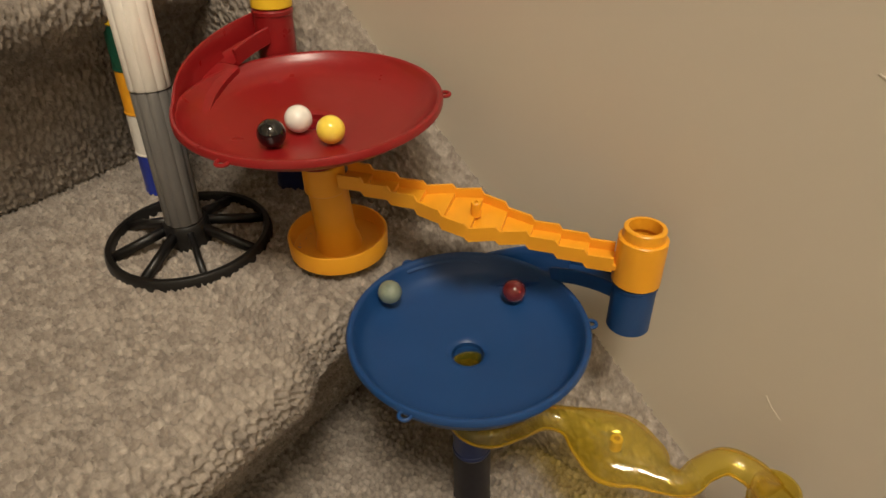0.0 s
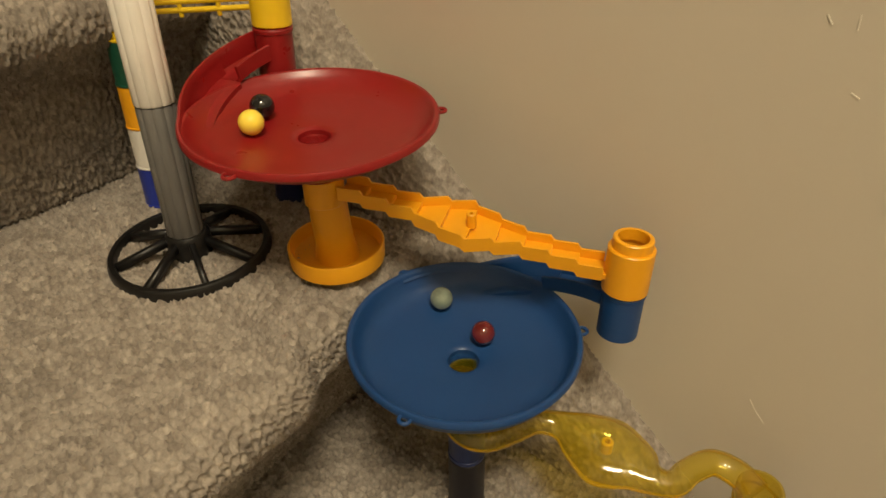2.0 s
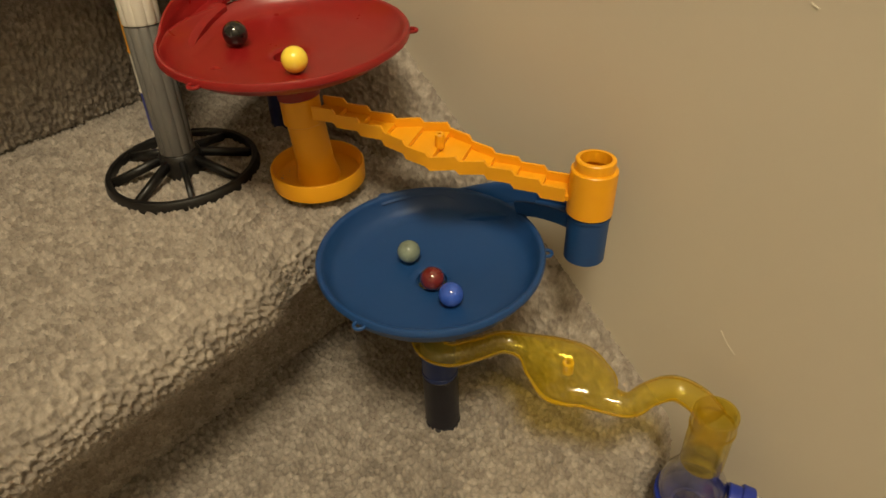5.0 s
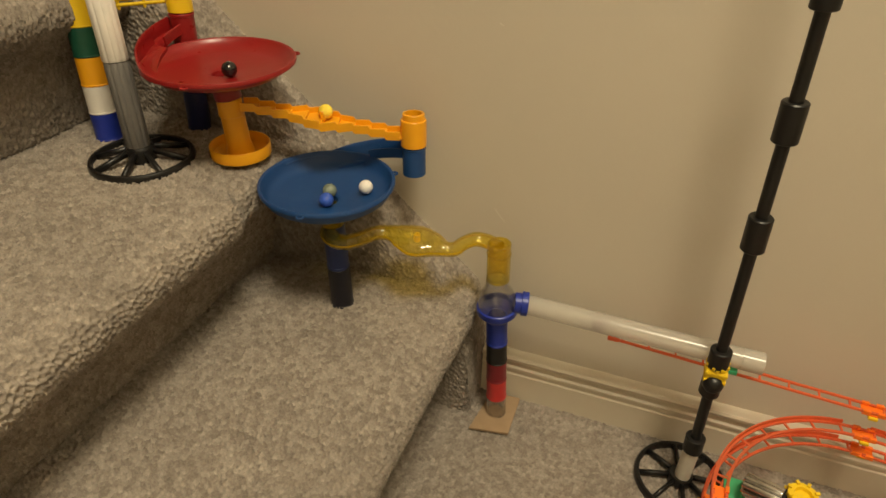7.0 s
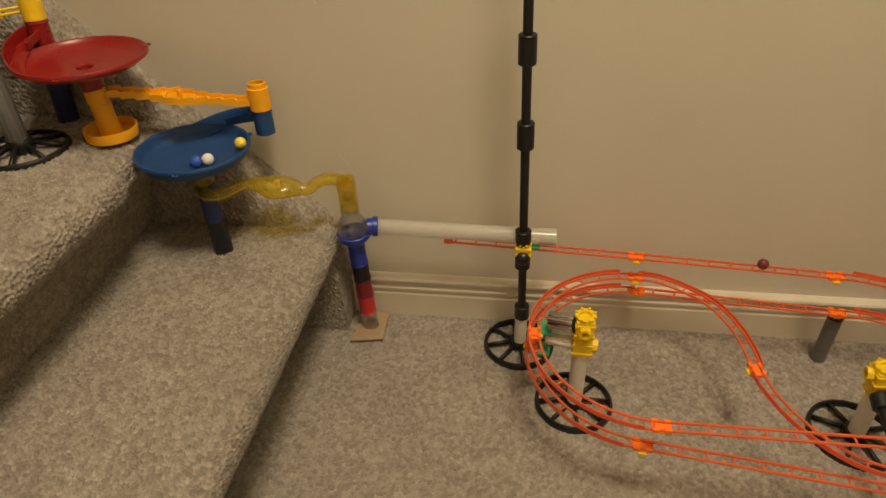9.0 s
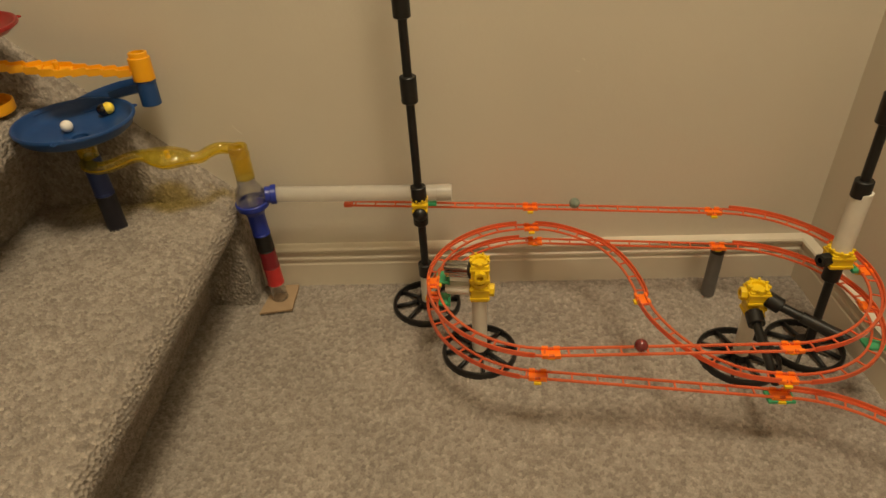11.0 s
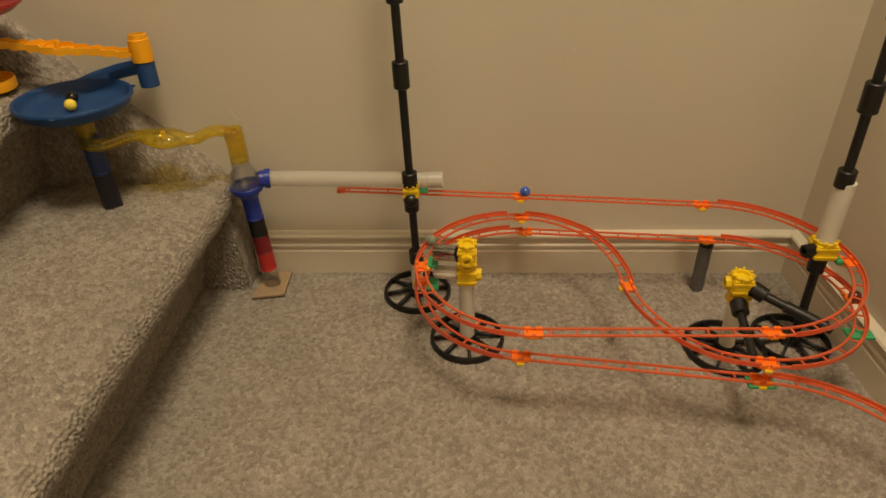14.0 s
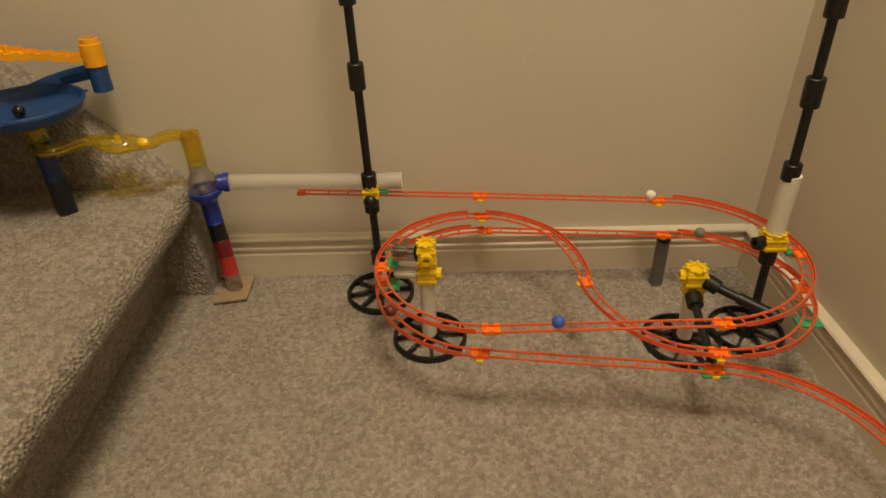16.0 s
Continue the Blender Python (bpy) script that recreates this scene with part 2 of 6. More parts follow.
def tufts(u, v, cell):
    """Height 0..1 and shade of the pile at places u, v on the sheet: round loops with creases between them."""
    gu, gv = np.floor(u / cell).astype(int), np.floor(v / cell).astype(int)
    best, second, shade = np.full(u.shape, 9.0), np.full(u.shape, 9.0), np.zeros(u.shape)
    for du in (-1, 0, 1):
        for dv in (-1, 0, 1):
            j = JIT[(gu + du) % 256, (gv + dv) % 256]
            ex, ey = u / cell - (gu + du + 0.06 + 0.88 * j[..., 0]), v / cell - (gv + dv + 0.06 + 0.88 * j[..., 1])
            d = np.sqrt(ex * ex + ey * ey)
            near = d < best
            second = np.where(near, best, np.minimum(second, d))
            best, shade = np.where(near, d, best), np.where(near, j[..., 3], shade)
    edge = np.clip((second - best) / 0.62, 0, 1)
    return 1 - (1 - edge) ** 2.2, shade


def loops_in_space(P, cell):
    """The same loops cut out of a packing in space, for sheets that lie askew."""
    g = np.floor(P / cell).astype(int)
    best, second, shade = np.full(P.shape[:2], 9.0), np.full(P.shape[:2], 9.0), np.zeros(P.shape[:2])
    for du, dv, dw in itertools.product((-1, 0, 1), repeat=3):
        a, b, c = g[..., 0] + du, g[..., 1] + dv, g[..., 2] + dw
        j = JIT[(a + 37 * c) % 256, (b + 91 * c) % 256]
        d = np.sqrt((P[..., 0] / cell - a - j[..., 0]) ** 2 + (P[..., 1] / cell - b - j[..., 1]) ** 2 + (P[..., 2] / cell - c - j[..., 2]) ** 2)
        near = d < best
        second = np.where(near, best, np.minimum(second, d))
        best, shade = np.where(near, d, best), np.where(near, j[..., 3], shade)
    edge = np.clip((second - best) / 0.50, 0, 1)
    return 1 - (1 - edge) ** 2.2, shade


def carpet_sheet(name, P, cell=0.0051, high=0.0037, label="", flip=False, solid=False):
    """P: grid of points (rows, columns, 3)."""
    du, dv = np.gradient(P, axis=0), np.gradient(P, axis=1)
    n = np.cross(du, dv)
    n /= np.maximum(np.linalg.norm(n, axis=2, keepdims=True), 1e-9)
    if flip:
        n = -n
    u = np.concatenate([np.zeros((1, P.shape[1])), np.cumsum(np.linalg.norm(np.diff(P, axis=0), axis=2), axis=0)])
    v = np.concatenate([np.zeros((P.shape[0], 1)), np.cumsum(np.linalg.norm(np.diff(P, axis=1), axis=2), axis=1)], axis=1)
    u, v = u + 3.1 + 0.002 * np.sin(v * 90), v + 1.7 + 0.002 * np.sin(u * 80)
    h, s = loops_in_space(P + 5.0, cell) if solid else tufts(u, v, cell)
    h2, s2 = tufts(u + 0.7, v + 0.3, cell * 0.52)
    wave = 0.0007 * np.sin(u * 61 + 2 * np.sin(v * 23)) * np.sin(v * 47)
    Q = P + n * ((h - 0.92) * high + (h2 - 0.85) * high * 0.12 + wave)[..., None]
    # the height term darkens creases between loops: shade put into the colour
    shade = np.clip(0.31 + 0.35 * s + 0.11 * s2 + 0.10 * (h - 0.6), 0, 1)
    r, c = P.shape[:2]
    idx = np.arange(r * c).reshape(r, c)
    faces = np.stack([idx[:-1, :-1], idx[1:, :-1], idx[1:, 1:], idx[:-1, 1:]], axis=-1).reshape(-1, 4)
    if flip:
        faces = faces[:, ::-1]
    me = bpy.data.meshes.new(name)
    me.vertices.add(r * c)
    me.vertices.foreach_set("co", Q.reshape(-1))
    me.loops.add(faces.size)
    me.loops.foreach_set("vertex_index", faces.reshape(-1).astype(np.int32))
    me.polygons.add(len(faces))
    me.polygons.foreach_set("loop_start", np.arange(0, faces.size, 4, dtype=np.int32))
    me.update(calc_edges=True)
    me.polygons.foreach_set("use_smooth", np.ones(len(faces), dtype=bool))
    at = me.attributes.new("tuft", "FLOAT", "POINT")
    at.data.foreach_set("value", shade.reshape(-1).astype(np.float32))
    me.materials.append(CARPET)
    return tagged(new(name, me), label, kind="structure")


# ---- the place ----
def back_y(x):
    return 0.371 + 0.017 * x


def right_x(y):
    return 0.896 - 0.035 * y


STAIR_SOUTH, SOUTH = -0.62, -1.75


def spaced(a, b, step):
    return np.linspace(a, b, max(2, int(round(abs(b - a) / step)) + 1))


def grid_between(us, vs, place):
    U, V = np.meshgrid(us, vs, indexing="ij")
    return place(U, V)


xs = spaced(-0.06, 0.92, 0.0018)
ys = np.concatenate([spaced(0.40, -0.36, 0.0018), spaced(-0.365, SOUTH, 0.010)])
carpet_sheet("floor", grid_between(xs, ys, lambda X, Y: np.stack([X, Y, np.zeros_like(X)], -1)), flip=True,
             label="grey-beige flecked carpet on the landing floor")


LEVELS = (0.0, 0.180, 0.340, 0.500, 0.675, 0.845)
FEET = (-0.042, -0.238, -0.432, -0.630, -0.830)
NOSES = (0.031, -0.161, -0.374, -0.582, -0.780)


def stair_profile(steps):
    """The line of the carpet up the flight: raked riser, soft nosing, tread."""
    pts = []
    for k in range(steps):
        z0, z1, foot, nose = LEVELS[k], LEVELS[k + 1], FEET[k], NOSES[k]
        end = FEET[k + 1] if k + 1 < steps else nose - 0.26
        pts += [(foot - 0.012, z0 - 0.001), (foot, z0 + 0.003), (foot + 0.006, z0 + 0.03), (foot + 0.022, z0 + (z1 - z0) * 0.56), (nose - 0.020, z1 - 0.050)]
        for a in range(-60, 91, 15):
            pts.append((nose - 0.024 + 0.024 * math.cos(radians(a)), z1 - 0.024 + 0.024 * math.sin(radians(a))))
        pts += [(nose - 0.07, z1 + 0.0005), (end - 0.006, z1)]
    return np.array(pts)


prof = stair_profile(5)
seg = np.concatenate([[0], np.cumsum(np.linalg.norm(np.diff(prof, axis=0), axis=1))])
fine_s = np.concatenate([spaced(0, 0.94, 0.00110), spaced(0.942, 1.45, 0.0020), spaced(1.46, seg[-1], 0.008)])
px_, pz_ = np.interp(fine_s, seg, prof[:, 0]), np.interp(fine_s, seg, prof[:, 1])
yy = np.concatenate([spaced(0.34, -0.18, 0.00110), spaced(-0.182, STAIR_SOUTH, 0.004)])
SX, SY = np.meshgrid(px_, yy, indexing="ij")
SZ = np.repeat(pz_[:, None], len(yy), axis=1)
# nosing set back where the blue dish hides it, shaped to fit the camera's view
dent = np.clip((SY - 0.175) / 0.03, 0, 1)
dent = dent * dent * (3 - 2 * dent) * np.clip(1 - np.abs(SZ - 0.320) / 0.045, 0, 1) ** 0.5 * np.clip((SX + 0.235) / 0.03, 0, 1)
SX, SZ = SX - 0.020 * dent, SZ - 0.010 * dent * (SZ > 0.31)
stairs = carpet_sheet("stairs", np.stack([SX, SY, SZ], -1), label="carpeted stair flight with soft rounded nosings", flip=True)


def skirt_top(x):
    """Height of the carpeted skirt along the wall; it rolls down to the floor at its lower end."""
    line = 0.190 - 0.915 * x
    end = np.clip((x - 0.006) / 0.026, 0, 1)
    return line * np.sqrt(np.clip(1 - end ** 4, 0, 1))


sx = np.concatenate([spaced(-0.95, -0.45, 0.008), spaced(-0.447, 0.018, 0.0012), 0.018 + 0.014 * np.sin(np.linspace(0.06, 1.5708, 46))])
cs = np.concatenate([spaced(0, 0.76, 0.0040), spaced(0.765, 1.0, 0.0030)])
cy = np.interp(cs, [0, 0.78, 0.84, 0.90, 0.95, 1.0], [0.312, 0.318, 0.325, 0.339, 0.356, 0.388])
cd = np.interp(cs, [0, 0.78, 0.84, 0.90, 0.95, 1.0], [1.0, 0.060, 0.040, 0.020, 0.007, 0.0])
CX, CS = np.meshgrid(sx, np.arange(len(cs)), indexing="ij")
top = skirt_top(CX)
drop = np.where(cd[CS] > 0.5, top + 0.01, cd[CS])
lowcut = np.clip(top - 0.30, -0.02, None)
t01 = np.clip(np.interp(CS, np.arange(len(cs)), cs) / 0.78, 0, 1)
CZ = np.where(np.interp(CS, np.arange(len(cs)), cs) < 0.78, lowcut + (np.maximum(top - 0.060, lowcut) - lowcut) * t01, np.maximum(top - cd[CS], -0.01))
carpet_sheet("stair_skirt", np.stack([CX, cy[CS], CZ], -1), label="carpet-wrapped skirt board rising along the wall", flip=True, solid=True, cell=0.0058, high=0.0030)

# south, west and stair-head walls are unseen, added to close in the bounce light
WALLS = (
    ("wall_north", [(-1.6, back_y(-1.6)), (1.1, back_y(1.1)), (1.1, 0.50), (-1.6, 0.50)]),
    ("wall_east", [(right_x(0.40), 0.40), (right_x(SOUTH - 0.1), SOUTH - 0.1), (1.12, SOUTH - 0.1), (1.12, 0.40)]),
    ("unseen_wall_south", [(-0.10, SOUTH), (0.93, SOUTH), (0.93, SOUTH - 0.12), (-0.10, SOUTH - 0.12)]),
    ("unseen_wall_west", [(-1.6, STAIR_SOUTH), (-0.02, STAIR_SOUTH), (-0.02, SOUTH - 0.12), (-0.14, SOUTH - 0.12), (-0.14, STAIR_SOUTH - 0.12), (-1.6, STAIR_SOUTH - 0.12)]),
    ("unseen_wall_stair_head", [(-1.6, 0.50), (-1.6, STAIR_SOUTH - 0.12), (-1.72, STAIR_SOUTH - 0.12), (-1.72, 0.50)]),
)
for name, corners in WALLS:
    tagged(part(name, prism(corners, -0.15, 2.42), PAINT, smooth=False), "matt grey-beige painted plaster wall", kind="structure")
# the ceiling is unseen too, added to close the room
tagged(part("ceiling", prism([(-1.72, 0.5), (-1.72, SOUTH - 0.12), (1.12, SOUTH - 0.12), (1.12, 0.5)], 2.40, 2.50), CEIL, smooth=False),
       "plain off-white painted ceiling, unseen, added to close the room", kind="structure")
tagged(part("subfloor", prism([(-1.72, 0.5), (-1.72, SOUTH - 0.12), (1.12, SOUTH - 0.12), (1.12, 0.5)], -0.16, -0.012), CARD, smooth=False),
       "boards under the landing carpet", kind="structure")

SCUFF = mat("scuff_plaster", (0.70, 0.655, 0.56), 0.8)
north = bpy.data.objects["wall_north"]
for line in ([(0.034, 0.273), (0.0385, 0.266), (0.046, 0.2585)], [(0.026, 0.4775), (0.030, 0.4755)], [(0.006, 0.510), (0.009, 0.506)], [(0.019, 0.512), (0.0195, 0.505)], [(0.505, 0.337), (0.510, 0.335)], [(0.512, 0.353), (0.5155, 0.350)]):
    part("scuff", sweep([(x, back_y(x) - 0.0001, z) for x, z in line], ring_outline(0.0003, 0.0005, 6)), SCUFF, north)

BASE = [(0, -0.01), (-0.013, -0.01), (-0.013, 0.046), (-0.0115, 0.0485), (-0.0115, 0.054), (-0.0135, 0.0565), (-0.0135, 0.0600), (-0.011, 0.0625), (-0.010, 0.0685),
        (-0.0125, 0.0725), (-0.0155, 0.0760), (-0.0160, 0.0795), (-0.0140, 0.0825), (-0.008, 0.0840), (0, 0.0840)]


def baseboard(name, a, b, out):
    """out: level unit vector from the wall into the room."""
    bm = bmesh.new()
    rows = [[bm.verts.new((p[0] - out[0] * u, p[1] - out[1] * u, z * 0.86)) for u, z in BASE] for p in (a, b)]
    for i in range(len(BASE)):
        j = (i + 1) % len(BASE)
        bm.faces.new((rows[0][i], rows[0][j], rows[1][j], rows[1][i]))
    bm.faces.new(rows[0])
    bm.faces.new(rows[1][::-1])
    return tagged(part(name, bm, TRIM, sharp=25), "cream painted moulded baseboard", kind="structure")


baseboard("baseboard", (0.034, back_y(0.034)), (0.872, back_y(0.872)), (0.017, -1))
baseboard("baseboard", (right_x(0.385), 0.385), (right_x(SOUTH), SOUTH), (-1, -0.035))

# fixture is out of view; its glowing disc is added to go with the lamp
light = thing("ceiling_light", (LAMP[0], LAMP[1], 2.40), "round white ceiling light with a glowing disc, unseen, form assumed", "ceiling light")
glow = bpy.data.materials.new("lamp_glow")
glow.use_nodes = True
glow.node_tree.nodes["Principled BSDF"].inputs["Emission Color"].default_value = (1.0, 0.80, 0.56, 1)
glow.node_tree.nodes["Principled BSDF"].inputs["Emission Strength"].default_value = 4.0
part("body", lathe([(0, 0), (0.36, 0), (0.36, -0.03), (0.35, -0.05), (0.34, -0.05), (0.34, -0.035), (0, -0.035)], Matrix.Translation((LAMP[0], LAMP[1], 2.40)), 48, close=False), WHITE, light)
part("diffuser", lathe([(0, -0.036), (0.338, -0.036), (0.338, -0.046), (0, -0.046)], Matrix.Translation((LAMP[0], LAMP[1], 2.40)), 48, close=False), glow, light, "glowing white disc")


# ---- marble run on the stairs ----
TR = 0.0122


def tube_segment(a, b, material, label, r=TR, category="tube", group=""):
    """A short toy tube with a collar at its foot and a narrower spigot at its head."""
    t = thing("tube_segment", a, label, category, group)
    body = part("body", pipe(a, b, r, r - 0.0022), material, t)
    part("collar", pipe(a, lerp(a, b, 0.07), r + 0.0005, r - 0.002), material, body)
    return t


def dish_profile(r, deep, rise):
    """Half outline of a shallow funnel dish, upper face then under face; 0 is the rim's height, rise the fall of its floor."""
    up = [(0.0092, -deep - 0.0035), (0.0096, -deep - 0.0004), (0.0110, -deep + 0.0006), (0.014, -deep + 0.0011), (0.030, -deep + rise * 0.46), (r - 0.018, -deep + rise),
          (r - 0.0095, -deep + rise + 0.0022), (r - 0.0050, -deep + rise + 0.0062), (r - 0.0024, -0.0014), (r - 0.0016, 0.0002)]
    down = [(r - 0.0004, 0.0009), (r + 0.0010, 0.0007), (r + 0.0019, -0.0006), (r + 0.0018, -0.0030), (r - 0.001, -0.0034), (r - 0.0035, -deep + rise + 0.0035), (r - 0.009, -deep + rise - 0.0005),
            (r - 0.020, -deep + rise - 0.0028), (0.030, -deep + rise * 0.46 - 0.0024), (0.0185, -deep - 0.0025), (0.0135, -deep - 0.0050), (0.0128, -deep - 0.0095), (0.0092, -deep - 0.0095)]
    return up + down


def funnel(name, centre, r, deep, tube_top, tube_foot, tube_z, material, label, hand, lug_turn, cut, rise):
    """Dish with a rim, a chute that meets it along a tangent, the chute's feed tube and three lugs."""
    c = Vector(centre)
    t = thing(name, (c.x, c.y, c.z - deep - 0.0095), label, "marble funnel", "marble funnels")
    dish = part("dish", lathe(dish_profile(r, deep, rise), Matrix.Translation(c), 96), material, t)
    feed = part("feed_tube", pipe(tube_foot, tube_top, TR, TR - 0.0022), material, t)
    part("tube_collar", pipe(lerp(tube_foot, tube_top, 0.90), lerp(tube_foot, tube_top, 0.985), TR + 0.0007, TR - 0.001), material, feed)
    ax = lerp(tube_foot, tube_top, (tube_z - tube_foot[2]) / (tube_top[2] - tube_foot[2]))
    d = Vector((ax[0] - c.x, ax[1] - c.y))
    mid = r - 0.0090
    a_tube = math.atan2(d.y, d.x)
    a_tan = a_tube
    line = []
    n = 30
    for k in range(n + 1):
        f = k / n
        a = a_tube + hand * radians(4 + 116 * f)
        rad = mid + (d.length - mid) * (1 - min(1, f / 0.62)) ** 1.35
        line.append((c.x + rad * math.cos(a), c.y + rad * math.sin(a), tube_z + (c.z - deep + rise + 0.0025 - tube_z) * min(1, f / 0.6)))
    w = 0.0082
    outline = [(-w, 0.0074), (-w - 0.0006, 0.0080), (-w - 0.0014, 0.0080), (-w - 0.0020, 0.0074), (-w - 0.0020, -0.002), (-w + 0.002, -0.0042), (w - 0.002, -0.0042), (w + 0.0021, -0.002), (w + 0.0021, 0.0114), (w + 0.0015, 0.0122), (w + 0.0006, 0.0122), (w, 0.0114),
               (w, -0.0005), (w - 0.0025, -0.0024), (-w + 0.0025, -0.0024), (-w, -0.0005)]
    part("chute", sweep(line[:cut + 1], outline), material, t)
    ease = lambda v: min(1, max(0, v)) ** 2 * (3 - 2 * min(1, max(0, v)))
    bm = bmesh.new()
    rows = []
    for k in range(cut - 1, n + 1):
        q, nx = Vector(line[k]), Vector(line[min(k + 1, n)]) - Vector(line[max(k - 1, 0)])
        side = Vector((nx.y, -nx.x, 0)).normalized() * hand
        f = k / n
        hi = q.z + 0.0122 + (c.z + 0.0011 - q.z - 0.0122) * ease((f - 0.40) / 0.60)
        lo = q.z - 0.0042 + (c.z - 0.0030 - q.z + 0.0042) * ease((f - 0.42) / 0.24)
        lo = min(lo, hi - 0.0012)
        ring = [(w - 0.0036, lo - 0.0002), (w - 0.0010, lo + (hi - lo) * 0.30), (w - 0.0001, lo + (hi - lo) * 0.62), (w, hi - 0.0008), (w + 0.0006, hi), (w + 0.0017, hi), (w + 0.0024, hi - 0.0008), (w + 0.0020, lo)]
        rows.append([bm.verts.new(q + side * a + Vector((0, 0, z - q.z))) for a, z in ring])
    for ra, rb in zip(rows, rows[1:]):
        for i in range(8):
            bm.faces.new((ra[i], rb[i], rb[(i + 1) % 8], ra[(i + 1) % 8]))
    bm.faces.new(rows[0])
    bm.faces.new(rows[-1][::-1])
    bmesh.ops.recalc_face_normals(bm, faces=bm.faces)
    part("guide_wall", bm, material, t)
    throat = Matrix.Translation(c)
    part("throat", lathe([(0.0090, -deep - 0.0030), (0.0083, -deep - 0.0045), (0.0083, -deep - 0.0130), (0.0091, -deep - 0.0130), (0.0091, -deep - 0.0040)], throat, 36), material, dish)
    bm = bmesh.new()
    rows = []
    for k in range(cut, cut + 13):
        q, nx = Vector(line[k]), Vector(line[k + 1]) - Vector(line[k - 1])
        side = Vector((nx.y, -nx.x, 0)).normalized() * hand
        low = c.z - deep + rise - 0.0008
        high = max(q.z - 0.0024, low + 0.0002)
        inner = w * (1 - 0.5 * (k - cut) / 12)
        rows.append([bm.verts.new(q + side * a + Vector((0, 0, z - q.z))) for a, z in ((-inner - 0.0015, high - 0.0012), (-inner, high), (w, high), (w, low), (-inner - 0.0015, low))])
    for ra, rb in zip(rows, rows[1:]):
        for i in range(5):
            bm.faces.new((ra[i], rb[i], rb[(i + 1) % 5], ra[(i + 1) % 5]))
    bm.faces.new(rows[0])
    bm.faces.new(rows[-1][::-1])
    part("chute_floor", bm, material, t)
    z0 = c.z - 0.0022
    for k in range(3):
        a = a_tan + hand * radians(lug_turn + 120 * k)
        p = Vector((c.x + (r + 0.0028) * math.cos(a), c.y + (r + 0.0028) * math.sin(a), z0))
        bm = bmesh.new()
        n, mm = 16, 8
        vs = [[bm.verts.new(p + Vector(((0.0030 + 0.0011 * math.cos(2 * math.pi * j / mm)) * math.cos(2 * math.pi * i / n), (0.0030 + 0.0011 * math.cos(2 * math.pi * j / mm)) * math.sin(2 * math.pi * i / n),
               0.0011 * math.sin(2 * math.pi * j / mm)))) for j in range(mm)] for i in range(n)]
        for i in range(n):
            for j in range(mm):
                bm.faces.new((vs[i][j], vs[(i + 1) % n][j], vs[(i + 1) % n][(j + 1) % mm], vs[i][(j + 1) % mm]))
        part("lug", bm, material, dish)
    return t


RED_C, BLUE_C = (-0.2222, 0.2618, 0.4425), (-0.1145, 0.2625, 0.3320)
T_RED_FOOT, T_RED_TOP = (-0.2985, 0.3045, 0.430), (-0.2980, 0.3055, 0.4690)
red_funnel = funnel("funnel", RED_C, 0.0715, 0.0140, T_RED_TOP, T_RED_FOOT, 0.4525, RED, "glossy dark red plastic funnel dish with curved feed chute", 1, 133, 6, 0.0040)
funnel("funnel", BLUE_C, 0.0676, 0.0230, (-0.0462, 0.3275, 0.3555), (-0.0452, 0.3255, 0.3235), 0.3435, BLUE, "matt blue plastic funnel dish with feed chute", 1, 116, 8, 0.0075)

part("outlet_collar", pipe((RED_C[0] + 0.0030, RED_C[1] - 0.0002, 0.4030), (RED_C[0], RED_C[1], 0.4225), 0.0134, 0.0100), RED, red_funnel)

# tower that feeds the red dish
foot = (-0.3020, 0.3030, 0.3400)
tube_segment(foot, lerp(foot, T_RED_FOOT, 0.5), NAVY, "dark navy plastic tube standing on the carpeted step")
tube_segment(lerp(foot, T_RED_FOOT, 0.5), T_RED_FOOT, NAVY, "dark navy plastic tube under the red feed tube")
yt = thing("tube_link", T_RED_TOP, "yellow plastic tube with a twin-rod link", "tube")
Y_TOP = (-0.2990, 0.3080, 0.5070)
part("body", pipe(T_RED_TOP, lerp(T_RED_TOP, Y_TOP, 0.82), TR + 0.0006, TR - 0.002), YELLOW, yt)
part("spigot", pipe(lerp(T_RED_TOP, Y_TOP, 0.8), Y_TOP, TR - 0.0018, TR - 0.004), YELLOW, yt)
for dz in (0.0, 0.0055):
    part("rod", pipe((-0.308, 0.302, 0.4795 + dz), (-0.371, 0.2560, 0.4760 + dz), 0.0019, segs=12), YELLOW, yt)
for f in (0.3, 0.62):
    p = lerp((-0.308, 0.302, 0.4795), (-0.371, 0.2560, 0.4760), f)
    part("peg", pipe((p[0], p[1], p[2] - 0.0045), (p[0], p[1], p[2] + 0.0055), 0.0016, segs=10), YELLOW, yt)

# tall many-coloured tower
B_FOOT, B_TOP = Vector((-0.3742, 0.2422, 0.3405)), Vector((-0.3820, 0.2535, 0.4885))
for k, (m_, word) in enumerate(((ROYAL, "royal blue"), (WHITE, "white"), (ORANGE, "orange"), (GREEN, "dark green"), (YELLOW, "yellow"))):
    tube_segment(tuple(B_FOOT.lerp(B_TOP, k / 5)), tuple(B_FOOT.lerp(B_TOP, (k + 1) / 5)), m_, word + " plastic tube stacked in a tower on the step", r=0.0142, group="stacked tower tubes")
oc = thing("chute", tuple(B_TOP), "orange plastic chute with an end tube on the tower", "marble chute")
part("end_tube", pipe(tuple(B_TOP), (-0.3858, 0.2590, 0.5565), 0.0148, 0.0122), ORANGE, oc)
